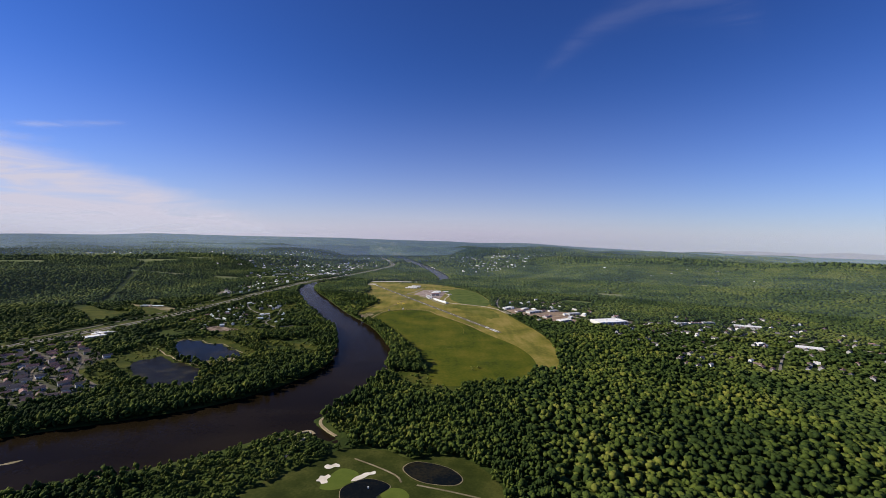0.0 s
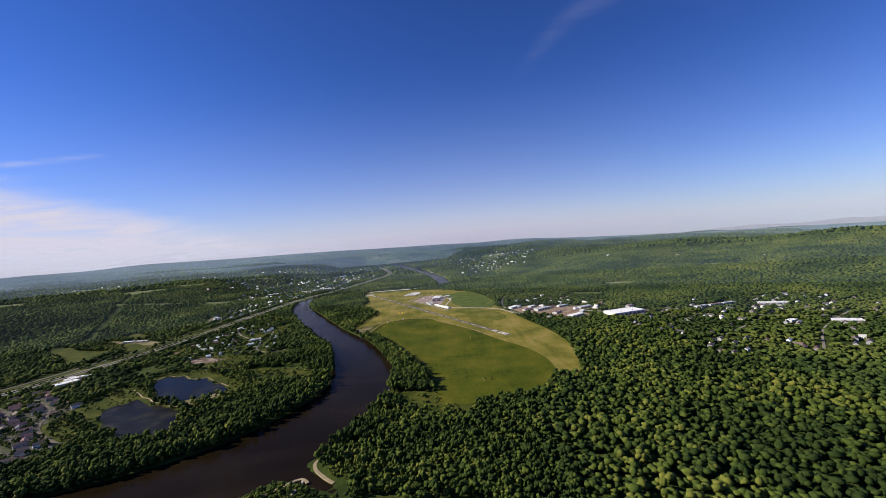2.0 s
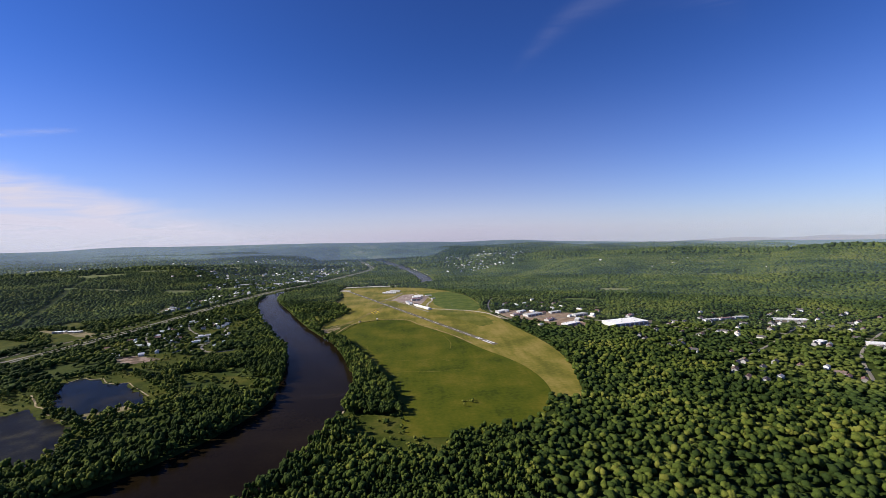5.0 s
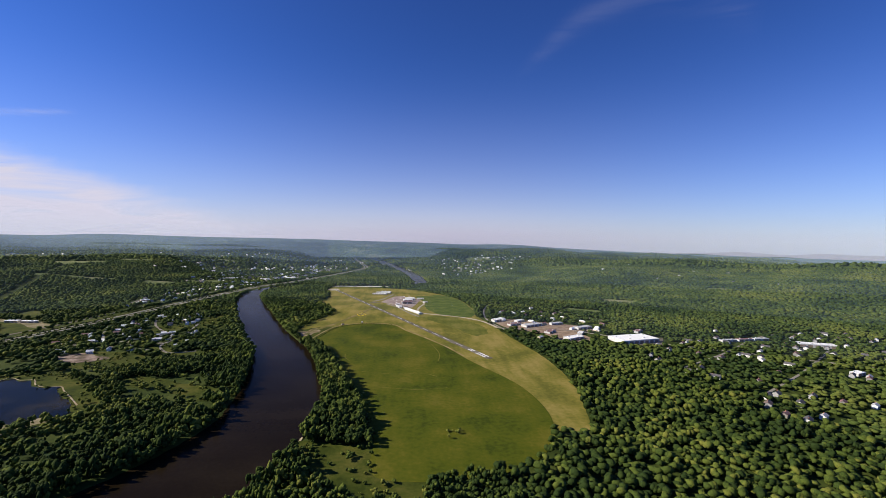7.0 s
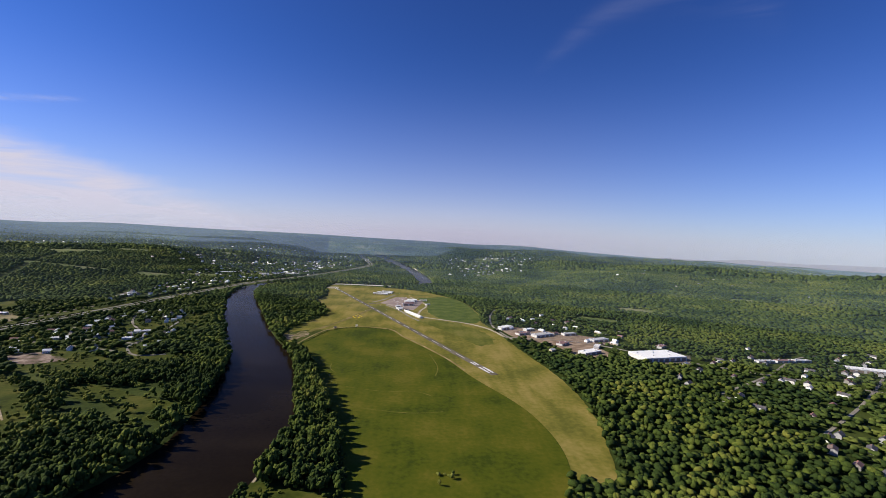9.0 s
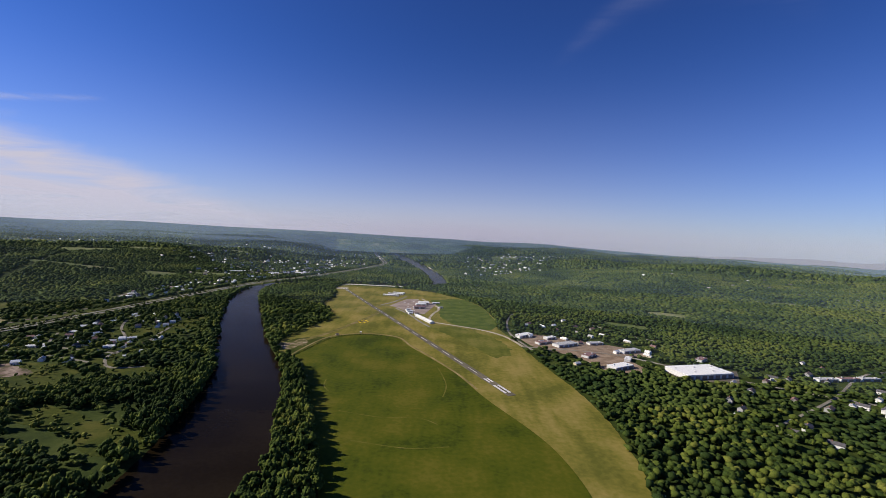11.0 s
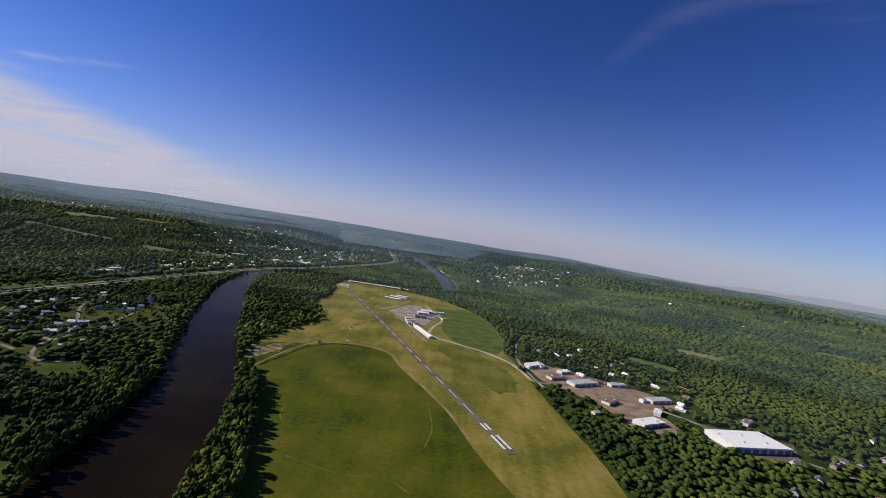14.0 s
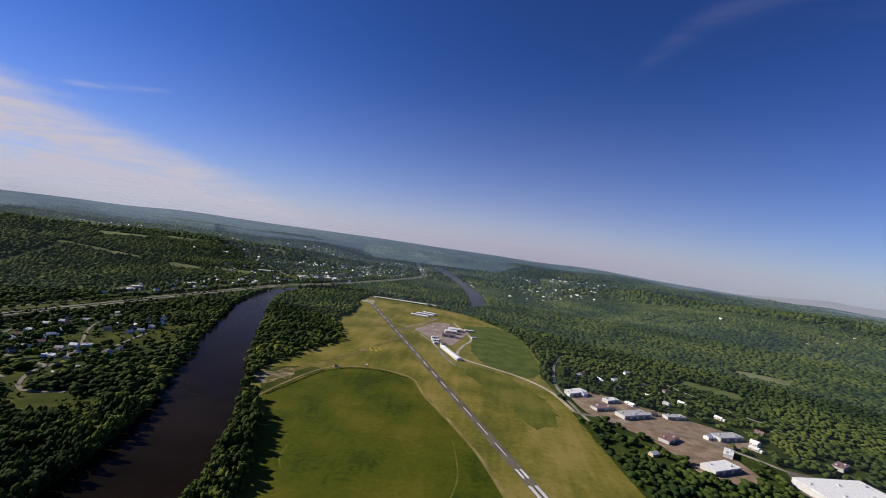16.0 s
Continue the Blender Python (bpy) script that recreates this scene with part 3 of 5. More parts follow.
# ---- buildings ----
def part(name, bm, material, parent, label=""):
    """One mesh of a thing, or of a part of it."""
    me = bpy.data.meshes.new(name)
    bmesh.ops.recalc_face_normals(bm, faces=bm.faces)
    bm.to_mesh(me)
    bm.free()
    me.materials.append(material)
    ob = new(name, me)
    ob.parent = parent
    if label:
        ob["label"] = label
    return ob


def box(x0, x1, y0, y1, z0, z1, bm=None, bevel=0.0):
    bm = bm or bmesh.new()
    v = [bm.verts.new((x, y, z)) for z in (z0, z1) for x, y in ((x0, y0), (x1, y0), (x1, y1), (x0, y1))]
    for f in ((0, 3, 2, 1), (4, 5, 6, 7), (0, 1, 5, 4), (1, 2, 6, 5), (2, 3, 7, 6), (3, 0, 4, 7)):
        bm.faces.new([v[i] for i in f])
    if bevel:
        bmesh.ops.bevel(bm, geom=bm.edges[:], offset=bevel, segments=1, affect="EDGES")
    return bm


def gable(w, d, z, rise, over=0.5, thick=0.25):
    """A pitched roof with eaves, its ridge along x."""
    bm = bmesh.new()
    a, b = w / 2 + over, d / 2 + over
    drop = rise * over / (d / 2)
    outer = [(-b, z - drop), (0, z + rise), (b, z - drop), (b, z - drop - thick), (0, z + rise - thick), (-b, z - drop - thick)]
    ends = [[bm.verts.new((x, y, h)) for y, h in outer] for x in (-a, a)]
    for i in range(6):
        j = (i + 1) % 6
        bm.faces.new((ends[0][i], ends[0][j], ends[1][j], ends[1][i]))
    for e in ends:
        bm.faces.new((e[0], e[1], e[4], e[5]))
        bm.faces.new((e[1], e[2], e[3], e[4]))
    return bm


def gabled_walls(w, d, z, rise):
    """Walls with pointed gables."""
    bm = bmesh.new()
    e = [[bm.verts.new((x, y, h)) for y, h in ((-d / 2, -1.5), (d / 2, -1.5), (d / 2, z), (0, z + rise - 0.15), (-d / 2, z))] for x in (-w / 2, w / 2)]
    for i in range(5):
        j = (i + 1) % 5
        bm.faces.new((e[0][i], e[0][j], e[1][j], e[1][i]))
    bm.faces.new(e[0])
    bm.faces.new(e[1])
    return bm


def paint(name, c, spread=0.12, rough=0.7):
    return mat(name, [tuple(v * (1 - spread) for v in c), c, tuple(min(1, v * (1 + spread)) for v in c)], 0.3, 3.0, rough, 0.15, 0.03, per_object=0.25)


M_WHITE, M_CREAM, M_GREYWALL, M_BRICK, M_WORN = (paint(*a) for a in (("white_siding", (0.72, 0.71, 0.68)), ("cream_siding", (0.58, 0.50, 0.38)),
    ("grey_siding", (0.34, 0.34, 0.34)), ("brick", (0.30, 0.14, 0.10)), ("weathered_siding", (0.25, 0.24, 0.22))))
R_GREY, R_DARK, R_BROWN, R_PINK, R_WHITE = (paint(*a) for a in (("grey_shingles", (0.45, 0.45, 0.45)), ("dark_shingles", (0.11, 0.105, 0.11)),
    ("brown_shingles", (0.17, 0.13, 0.115)), ("faded_red_shingles", (0.24, 0.145, 0.135)), ("white_metal_roof", (0.78, 0.78, 0.76))))
M_GLASS = mat("window_glass", [(0.02, 0.025, 0.03), (0.04, 0.045, 0.05)], 0.3, 2.0, 0.1, 0, spec=0.6)
M_DOOR = paint("door_paint", (0.25, 0.20, 0.16))
M_METALWALL = paint("pale_metal_wall", (0.55, 0.55, 0.54))
M_YELLOW = paint("yellow_paint", (0.92, 0.68, 0.02))


def house(w, d, z, rise, wall, roof, label, wing=0.0, group="houses of the valley"):
    """A dwelling: walls, roof, chimney, doors and windows, perhaps with a garage wing."""
    h = tagged(new("house"), label, "house", group)
    part("wall", gabled_walls(w, d, z, rise), wall, h)
    top = part("roof", gable(w, d, z, rise), roof, h)
    part("chimney", box(w * 0.22, w * 0.22 + 0.9, 0.6, 1.5, z, z + rise + 0.9), M_BRICK, top, "red brick chimney")
    for s in (-1, 1):
        y = s * (d / 2 + 0.02)
        part("door", box(-0.5, 0.5, y - 0.06, y + 0.06, 0, 2.1), M_DOOR, h)
        for x in (-w * 0.3, w * 0.3):
            part("window", box(x - 0.9, x + 0.9, y - 0.05, y + 0.05, 1.0, 2.4), M_GLASS, h)
    if wing:
        bm = gabled_walls(wing, d * 0.75, z * 0.8, rise * 0.6)
        bmesh.ops.translate(bm, verts=bm.verts, vec=(w / 2 + wing / 2 - 0.3, 0, 0))
        part("garage_wall", bm, wall, h)
        bm = gable(wing, d * 0.75, z * 0.8, rise * 0.6, 0.4)
        bmesh.ops.translate(bm, verts=bm.verts, vec=(w / 2 + wing / 2 - 0.3, 0, 0))
        part("garage_roof", bm, roof, h)
    return h


def hall(name, w, d, z, wall, roof, label, category, group="", rise=0.0, doors=3, vents=0):
    """A large shed or store: walls, a low roof with parapet or gable, doors, roof units."""
    h = tagged(new(name), label, category, group)
    if rise:
        part("wall", gabled_walls(w, d, z, rise), wall, h)
        part("roof", gable(w, d, z, rise, 0.4), roof, h)
    else:
        part("wall", box(-w / 2, w / 2, -d / 2, d / 2, -1.5, z), wall, h)
        h_roof = part("roof", box(-w / 2 - 0.3, w / 2 + 0.3, -d / 2 - 0.3, d / 2 + 0.3, z, z + 0.5, bevel=0.1), roof, h)
    for i in range(doors):
        x = -w / 2 + w * (i + 0.5) / doors
        part("door", box(x - w / doors * 0.34, x + w / doors * 0.34, -d / 2 - 0.08, -d / 2 + 0.05, 0, z * 0.75), M_DOOR, h)
    for i in range(vents):
        x, y = -w / 2 + w * (i + 0.5) / vents, d * 0.22 * (-1) ** i
        part("roof_unit", box(x - 1.6, x + 1.6, y - 1.2, y + 1.2, z + 0.4, z + 2.0, bevel=0.1), M_METALWALL, h_roof)
    return h


def put(ob, x, y, turn, z=None):
    ob.matrix_basis = pose(x, y, (float(height(x, y)) if z is None else z) + 0.3, 0, 0, turn)
    return ob


# the airfield's hangars
A = RW_TURN
put(hall("long_hangar", 112, 12.5, 4.6, M_METALWALL, R_WHITE, "long low white-roofed hangar beside the runway", "hangar", "hangars of the airfield", 1.8, 10), 57, 1866, A + 2, 0.5)
for x, y, w, d, a in ((46, 2140, 34, 22, 12), (38, 2102, 34, 20, 12), (36, 2050, 38, 15, 6)):
    put(hall("hangar", w, d, 7.5, M_METALWALL, R_WHITE if y > 2060 else R_PINK, "white-roofed hangar on the apron's edge" if y > 2060 else "faded red-roofed hangar on the apron's edge", "hangar", "hangars of the airfield", 2.6, 2), x, y, a, 0.6)
for x, y, w in ((-84, 2312, 60), (-70, 2350, 62), (-60, 2384, 46)):
    put(hall("hangar_row", w, 13, 4, M_METALWALL, R_WHITE, "row of small white-roofed hangars", "hangar", "hangars of the airfield", 1.4, 7), x, y, -12, 0.5)
for x, y, w, d, r in ((8, 1978, 18, 12, R_WHITE), (12, 1950, 12, 9, R_WHITE), (32, 1946, 14, 8, R_BROWN), (2, 2010, 16, 8, R_WHITE)):
    put(hall("airfield_office", w, d, 3.6, M_WHITE, r, "small white airfield building", "building", "", 1.6, 1), x, y, 25, 0.5)
put(hall("shed", 26, 10, 3.5, M_METALWALL, R_WHITE, "pale roofed shed on the meadow", "shed", "", 1.2, 2), 88, 2166, 10, 0.6)
put(hall("shed", 14, 10, 3.5, M_METALWALL, R_GREY, "grey shed among bushes", "shed", "", 1.2, 1), 104, 2074, 30, 0.6)
put(hall("shed", 6, 5, 3, M_CREAM, R_BROWN, "small hut at the crop's edge", "shed", "", 1.2, 1), -140, 1640, 30, 0.5)
put(hall("shed", 4, 4, 3, M_WHITE, R_WHITE, "tiny white hut at the crop's edge", "shed", "", 0.8, 1), -90, 1672, 10, 0.5)

# the yellow ring of ground markers round the wind sock
for i in range(6):
    a = i * 1.047
    mk = tagged(new("ring_marker"), "yellow ground marker of the wind circle", "marker", "ring of yellow markers")
    part("panel", box(-2.4, 2.4, -1.7, 1.7, 0.0, 0.9, bevel=0.1), M_YELLOW, mk)
    part("base", box(-1.6, 1.6, -0.8, 0.8, -0.4, 0.02), M_METALWALL, mk)
    put(mk, -106 + 12 * math.cos(a), 1804 + 16 * math.sin(a), math.degrees(a) + 90, 0.3)
ws = tagged(new("wind_sock"), "orange wind sock on a pole", "wind sock")
bm = bmesh.new()
bmesh.ops.create_cone(bm, cap_ends=True, segments=8, radius1=0.12, radius2=0.08, depth=7, matrix=Matrix.Translation((0, 0, 3.5)))
part("pole", bm, M_METALWALL, ws)
bm = bmesh.new()
bmesh.ops.create_cone(bm, cap_ends=False, segments=10, radius1=0.6, radius2=0.3, depth=3.2, matrix=Matrix.Translation((1.7, 0, 6.7)) @ Matrix.Rotation(radians(90), 4, "Y"))
part("sock", bm, M_YELLOW, ws)
put(ws, -106, 1804, 20, 0.3)


def light_plane(x, y, turn):
    """A parked four-seat high-wing plane."""
    pl = tagged(new("light_aircraft"), "small white parked aircraft on the apron", "aircraft", "aircraft parked on the apron")
    bm = bmesh.new()
    for i, (px, r) in enumerate(((4.0, 0.15), (3.6, 0.55), (2.2, 0.75), (0.2, 0.8), (-1.6, 0.5), (-4.2, 0.15))):
        ring = [bm.verts.new((px, r * math.cos(k * 0.785), 1.5 + r * 0.9 * math.sin(k * 0.785))) for k in range(8)]
        if i:
            for k in range(8):
                bm.faces.new((last[k], last[(k + 1) % 8], ring[(k + 1) % 8], ring[k]))
        last = ring
    part("fuselage", bm, M_WHITE, pl)
    part("wing", box(0.2, 1.8, -5.5, 5.5, 2.25, 2.42, bevel=0.05), M_WHITE, pl)
    part("tailplane", box(-4.3, -3.5, -1.8, 1.8, 1.6, 1.7), M_WHITE, pl)
    part("fin", box(-4.4, -3.5, -0.06, 0.06, 1.6, 3.0), M_WHITE, pl)
    for wx, wy in ((2.8, 0), (0.3, 1.1), (0.3, -1.1)):
        bm = bmesh.new()
        bmesh.ops.create_cone(bm, cap_ends=True, segments=10, radius1=0.24, radius2=0.24, depth=0.2, matrix=Matrix.Translation((wx, wy, 0.26)) @ Matrix.Rotation(radians(90), 4, "X"))
        part("wheel", bm, R_DARK, pl)
        part("leg", box(wx - 0.06, wx + 0.06, wy - 0.06, wy + 0.06, 0.3, 1.3), M_METALWALL, pl)
    return put(pl, x, y, turn, 0.48)


plane = light_plane(-5, 2120, 40)
for x, y, a in ((10, 2180, 60), (-20, 2150, 30), (14, 2075, 110), (20, 2000, 150), (-4, 2060, 95), (30, 2080, 80), (22, 2226, 20)):
    copy_thing(plane, pose(x, y, 0.78, 0, 0, a))

# houses
KINDS = [house(12, 8, 4.8, 2.6, M_WHITE, R_GREY, "white house with a grey shingle roof among trees"),
         house(13, 8, 3.4, 2.4, M_CREAM, R_WHITE, "low cream house with a pale roof among trees", 5),
         house(12, 8.5, 5.2, 3.0, M_GREYWALL, R_DARK, "grey house with a dark roof among trees"),
         house(14, 9, 3.6, 2.3, M_WHITE, R_WHITE, "white house with a pale roof among trees", 6),
         house(12, 9, 5.0, 2.8, M_WHITE, R_WHITE, "tall white house with a pale roof among trees"),
         house(13, 8, 4.6, 2.4, M_WORN, R_PINK, "weathered grey house with a faded red roof among trees")]
TERRACE = [house(19, 10, 5.6, 3.0, M_CREAM, R_PINK, "row house with a faded red roof", 0, "row houses of the estate"),
           house(16, 10, 5.6, 2.8, M_GREYWALL, R_BROWN, "row house with a brown roof", 0, "row houses of the estate"),
           house(17, 10, 5.4, 2.8, M_WHITE, R_DARK, "row house with a dark roof", 0, "row houses of the estate")]
HOMES = []


def settle(shape, kinds, gap, turn, count, jitter=0.35, size=1.0):
    """Houses on a loose grid in an outline, turned with the streets."""
    shape = np.array(shape, float)
    lo, hi = shape.min(0), shape.max(0)
    c, s = math.cos(radians(turn)), math.sin(radians(turn))
    mid, span = (lo + hi) / 2, float(np.hypot(*(hi - lo))) / 2
    spots = []
    for u in np.arange(-span, span, gap[0]):
        for v in np.arange(-span, span, gap[1]):
            a, b = u + rng.uniform(-jitter, jitter) * gap[0], v + rng.uniform(-jitter, jitter) * gap[1]
            spots.append((mid[0] + a * c - b * s, mid[1] + a * s + b * c))
    q = np.array(spots)
    ok = inside(q[:, 0], q[:, 1], shape) & (line_distance(q[:, 0], q[:, 1], HIGHWAY)[0] > 40)
    for g in [CROP, AIRFIELD, POND, MARSH, SOIL] + GREENS:
        ok &= ~inside(q[:, 0], q[:, 1], np.array(g, float))
    for st in STREETS:
        ok &= line_distance(q[:, 0], q[:, 1], st)[0] > 11
    q = q[ok]
    for x, y in q[rng.permutation(len(q))[:count]]:
        k = kinds[int(rng.integers(len(kinds)))]
        z = float(height(x, y)) + 0.3
        m = pose(float(x), float(y), z, 0, 0, turn + 90 * int(rng.integers(0, 4) * (kinds is KINDS or rng.uniform() < 0.35)) + float(rng.uniform(-9, 9)))
        copy_thing(k, m)
        HOMES.append((x, y))


ESTATE = [(-1010, 900), (-925, 1065), (-890, 1150), (-700, 1010), (-575, 830), (-585, 765), (-640, 735), (-760, 720)]
VILLAGE = [(-770, 1380), (-715, 1800), (-560, 1800), (-450, 1480), (-460, 1350), (-650, 1340)]
STRIP = [(-1010, 1900), (-980, 2500), (-900, 2700), (-760, 2560), (-830, 2200), (-870, 1900)]
TOWN = [(-1150, 2700), (-1060, 3300), (-700, 4200), (-450, 4300), (-560, 3500), (-720, 2700)]
EASTSIDE = [(560, 950), (520, 1350), (900, 1600), (1250, 1480), (1250, 1050), (900, 850)]
WORKS = [(235, 1450), (290, 1950), (480, 1950), (640, 1700), (560, 1420)]
FARTOWN = [(250, 3150), (300, 4300), (380, 4900), (1400, 4900), (1200, 4400), (800, 3500)]
FARWEST = [(-1500, 4100), (-1300, 4900), (-350, 4950), (-420, 4300)]
M_LOTS = mat("estate_lots", [(0.030, 0.044, 0.014), (0.060, 0.066, 0.036), (0.105, 0.098, 0.082), (0.150, 0.140, 0.125)], 0.035, 0.12, 0.95, 0.3, 0.2)
sheet("estate_ground", ESTATE, 0.22, M_LOTS, "worn lawns and grey lots between row houses", 8, category="ground", ragged=6)
settle(ESTATE, TERRACE + KINDS[5:], (28, 22), 42, 165, 0.3)
settle(VILLAGE, KINDS, (34, 38), 20, 62)
settle(STRIP, KINDS, (40, 44), 75, 24)
settle(EASTSIDE, [KINDS[0], KINDS[2], KINDS[5], TERRACE[1], TERRACE[2]], (32, 34), 38, 100)
settle(WORKS, KINDS, (40, 44), 30, 22)


def far_houses(shape, count):
    """Plain gabled houses too far off to be picked apart, in one mesh."""
    shape = np.array(shape, float)
    lo, hi = shape.min(0), shape.max(0)
    q = rng.uniform(lo, hi, (count * 3, 2))
    q = q[inside(q[:, 0], q[:, 1], shape) & (river_distance(q[:, 0], q[:, 1]) > 25)][:count]
    vs, fs = [], []
    for x, y in q:
        w, d, z, r = rng.uniform(4.5, 9), rng.uniform(3.6, 5.4), rng.uniform(3.5, 7), rng.uniform(1.8, 3.2)
        a = rng.uniform(0, 3.14)
        c, s, g = math.cos(a), math.sin(a), float(height(x, y))
        for kind in (0, 1):
            n = len(vs)
            e = 0.5 * kind
            prof = ((-d, -1), (d, -1), (d, z), (0, z + r), (-d, z)) if not kind else ((-d - e, z - 0.2), (0, z + r), (d + e, z - 0.2), (d + e, z + 0.1), (0, z + r + 0.3), (-d - e, z + 0.1))
            k = len(prof)
            for u in (-w - e, w + e):
                vs.extend([(x + u * c - v * s, y + u * s + v * c, g + h) for v, h in prof])
            fs.extend([(n + i, n + (i + 1) % k, n + k + (i + 1) % k) for i in range(k)] + [(n + i, n + k + (i + 1) % k, n + k + i) for i in range(k)])
            fs.extend([(n + o, n + o + i, n + o + i + 1) for o in (0, k) for i in range(1, k - 1)])
        HOMES.append((x, y))
    return tagged(mesh_from("distant_houses", np.array(vs), np.array(fs), M_FARHOUSE), "distant pale houses among trees", "houses", kind="stuff")


M_FARHOUSE = mat("far_walls_and_roofs", [(0.10, 0.09, 0.09), (0.30, 0.27, 0.25), (0.55, 0.53, 0.50), (0.80, 0.79, 0.77)], 0.05, 1.0, 0.7, 0.1, 0.03, island=1.1)
far_houses(TOWN, 130)
far_houses([(-760, 2760), (-560, 2900), (-480, 3300), (-600, 3500), (-800, 3100)], 30)
far_houses([(-800, 2400), (-640, 2800), (-520, 3250), (-390, 3900), (-520, 3900), (-700, 3200), (-860, 2700), (-930, 2400)], 90)
far_houses(FARTOWN, 160)
far_houses(FARWEST, 80)
far_houses([(-2300, 3300), (-2200, 4200), (-1500, 4400), (-1500, 3600)], 26)
far_houses([(-3300, 3600), (-2600, 4700), (-1600, 4700), (-1500, 4200), (-2300, 3500)], 90)
far_houses([(-1500, 3000), (-1300, 3900), (-900, 4100), (-1000, 3200)], 60)
far_houses([(1100, 2300), (1200, 3600), (2200, 3000), (2000, 2300)], 14)
for i, k in enumerate(KINDS):
    put(k, (-560, -640, -600, -690, -585, -520)[i], (1500, 1560, 1460, 1640, 1690, 1480)[i], 20 + 30 * i)
    HOMES.append((k.location.x, k.location.y))
for i, k in enumerate(TERRACE):
    put(k, (-800, -760, -720)[i], (930, 860, 800)[i], 42)
    HOMES.append((k.location.x, k.location.y))

HALLS = [("store", 46, 22, 6, -868, 1190, 55, R_WHITE), ("store", 40, 16, 5, -880, 1232, 55, R_WHITE), ("store", 34, 15, 5, -907, 2040, 70, R_WHITE), ("store", 28, 13, 5, -925, 2095, 40, R_WHITE),
         ("store", 38, 16, 5, -890, 2290, 72, R_WHITE), ("store", 34, 14, 5, -1040, 1684, 0, R_WHITE), ("store", 40, 12, 5, -992, 1678, -4, R_WHITE), ("store", 90, 20, 6, -960, 2950, 20, R_WHITE),
         ]
HALLS += [("store", 50, 24, 7, -760, 2930, 20, R_WHITE), ("store", 56, 30, 7, -640, 2990, 30, R_WHITE), ("warehouse", 104, 58, 9, 596, 1440, 14, R_WHITE), ("warehouse", 78, 24, 7, 1012, 1374, -22, R_WHITE),
         ("warehouse", 58, 26, 6, 985, 1112, -30, R_WHITE), ("warehouse", 52, 22, 6, 454, 1462, 30, R_WHITE), ("warehouse", 60, 22, 6, 392, 1626, 30, R_GREY), ("warehouse", 44, 20, 6, 312, 1706, 40, R_WHITE),
         ("warehouse", 50, 18, 6, 526, 1588, 25, R_GREY), ("warehouse", 34, 16, 5, 418, 1540, 45, R_PINK), ("warehouse", 40, 16, 5, 345, 1640, 30, R_PINK), ("warehouse", 30, 14, 5, 372, 1690, 34, R_WHITE),
         ("warehouse", 38, 14, 5, 470, 1650, 20, R_GREY), ("warehouse", 28, 12, 5, 494, 1520, 60, R_WHITE), ("warehouse", 42, 12, 5, 832, 1428, 8, R_GREY), ("warehouse", 42, 12, 5, 882, 1436, 6, R_PINK),
         ("warehouse", 40, 12, 5, 928, 1442, 4, R_GREY), ("warehouse", 26, 14, 5, 890, 1160, 20, R_WHITE), ("warehouse", 30, 14, 5, 660, 1540, 40, R_PINK),
         ("warehouse", 60, 40, 8, -640, 4700, 10, R_WHITE), ("warehouse", 90, 40, 8, 300, 4800, 10, R_WHITE)]
for name, w, d, z, x, y, a, r in HALLS:
    words = "white" if r is R_WHITE else ("grey" if r is R_GREY else "faded red")
    put(hall(name, w, d, z, M_METALWALL if name == "warehouse" else M_CREAM, r, "broad flat %s-roofed %s beside a road" % (words, name), name, "large roofs of the valley", 0, max(2, w // 14), max(2, w // 18)), x, y, a)
    HOMES.append((x, y))
sheet("storage_yard", [(-908, 1168), (-852, 1160), (-826, 1210), (-848, 1266), (-908, 1262)], 0.42, M_DIRT, "dusty storage yard beside the highway", 5, category="ground", ragged=7)
for x, y, w, d, a in ((-852, 1212, 18, 6, 30), (-846, 1228, 14, 5, 70), (-862, 1250, 20, 6, 55), (-896, 1180, 12, 6, 15), (-842, 1192, 10, 5, 95), (-900, 1250, 16, 7, 60)):
    put(hall("trailer", w, d, 3.2, M_WHITE, R_WHITE, "white trailer parked in a dusty yard", "trailer", "trailers in the storage yard", 0, 1, 1), x, y, a)
sheet("works_yard", [(318, 1600), (300, 1700), (350, 1730), (420, 1690), (540, 1620), (560, 1560), (500, 1540), (500, 1450), (430, 1430), (390, 1530)], 0.4, M_SOIL, "dusty yard round the warehouses", category="ground")
sheet("car_park", [(526, 1412), (640, 1384), (690, 1470), (560, 1500)], 0.5, M_ASPHALT, "grey car park round the warehouse", smooth=False, category="pavement")
sheet("car_park", [(-940, 2010), (-895, 2000), (-930, 2140), (-965, 2130)], 0.5, M_ASPHALT, "grey car park round the stores", smooth=False, category="pavement")
YARDS = [[(318, 1600), (300, 1700), (350, 1730), (420, 1690), (540, 1620), (560, 1560), (500, 1540), (500, 1450), (430, 1430), (390, 1530)], [(526, 1412), (640, 1384), (690, 1470), (560, 1500)], [(-940, 2010), (-895, 2000), (-930, 2140), (-965, 2130)]]


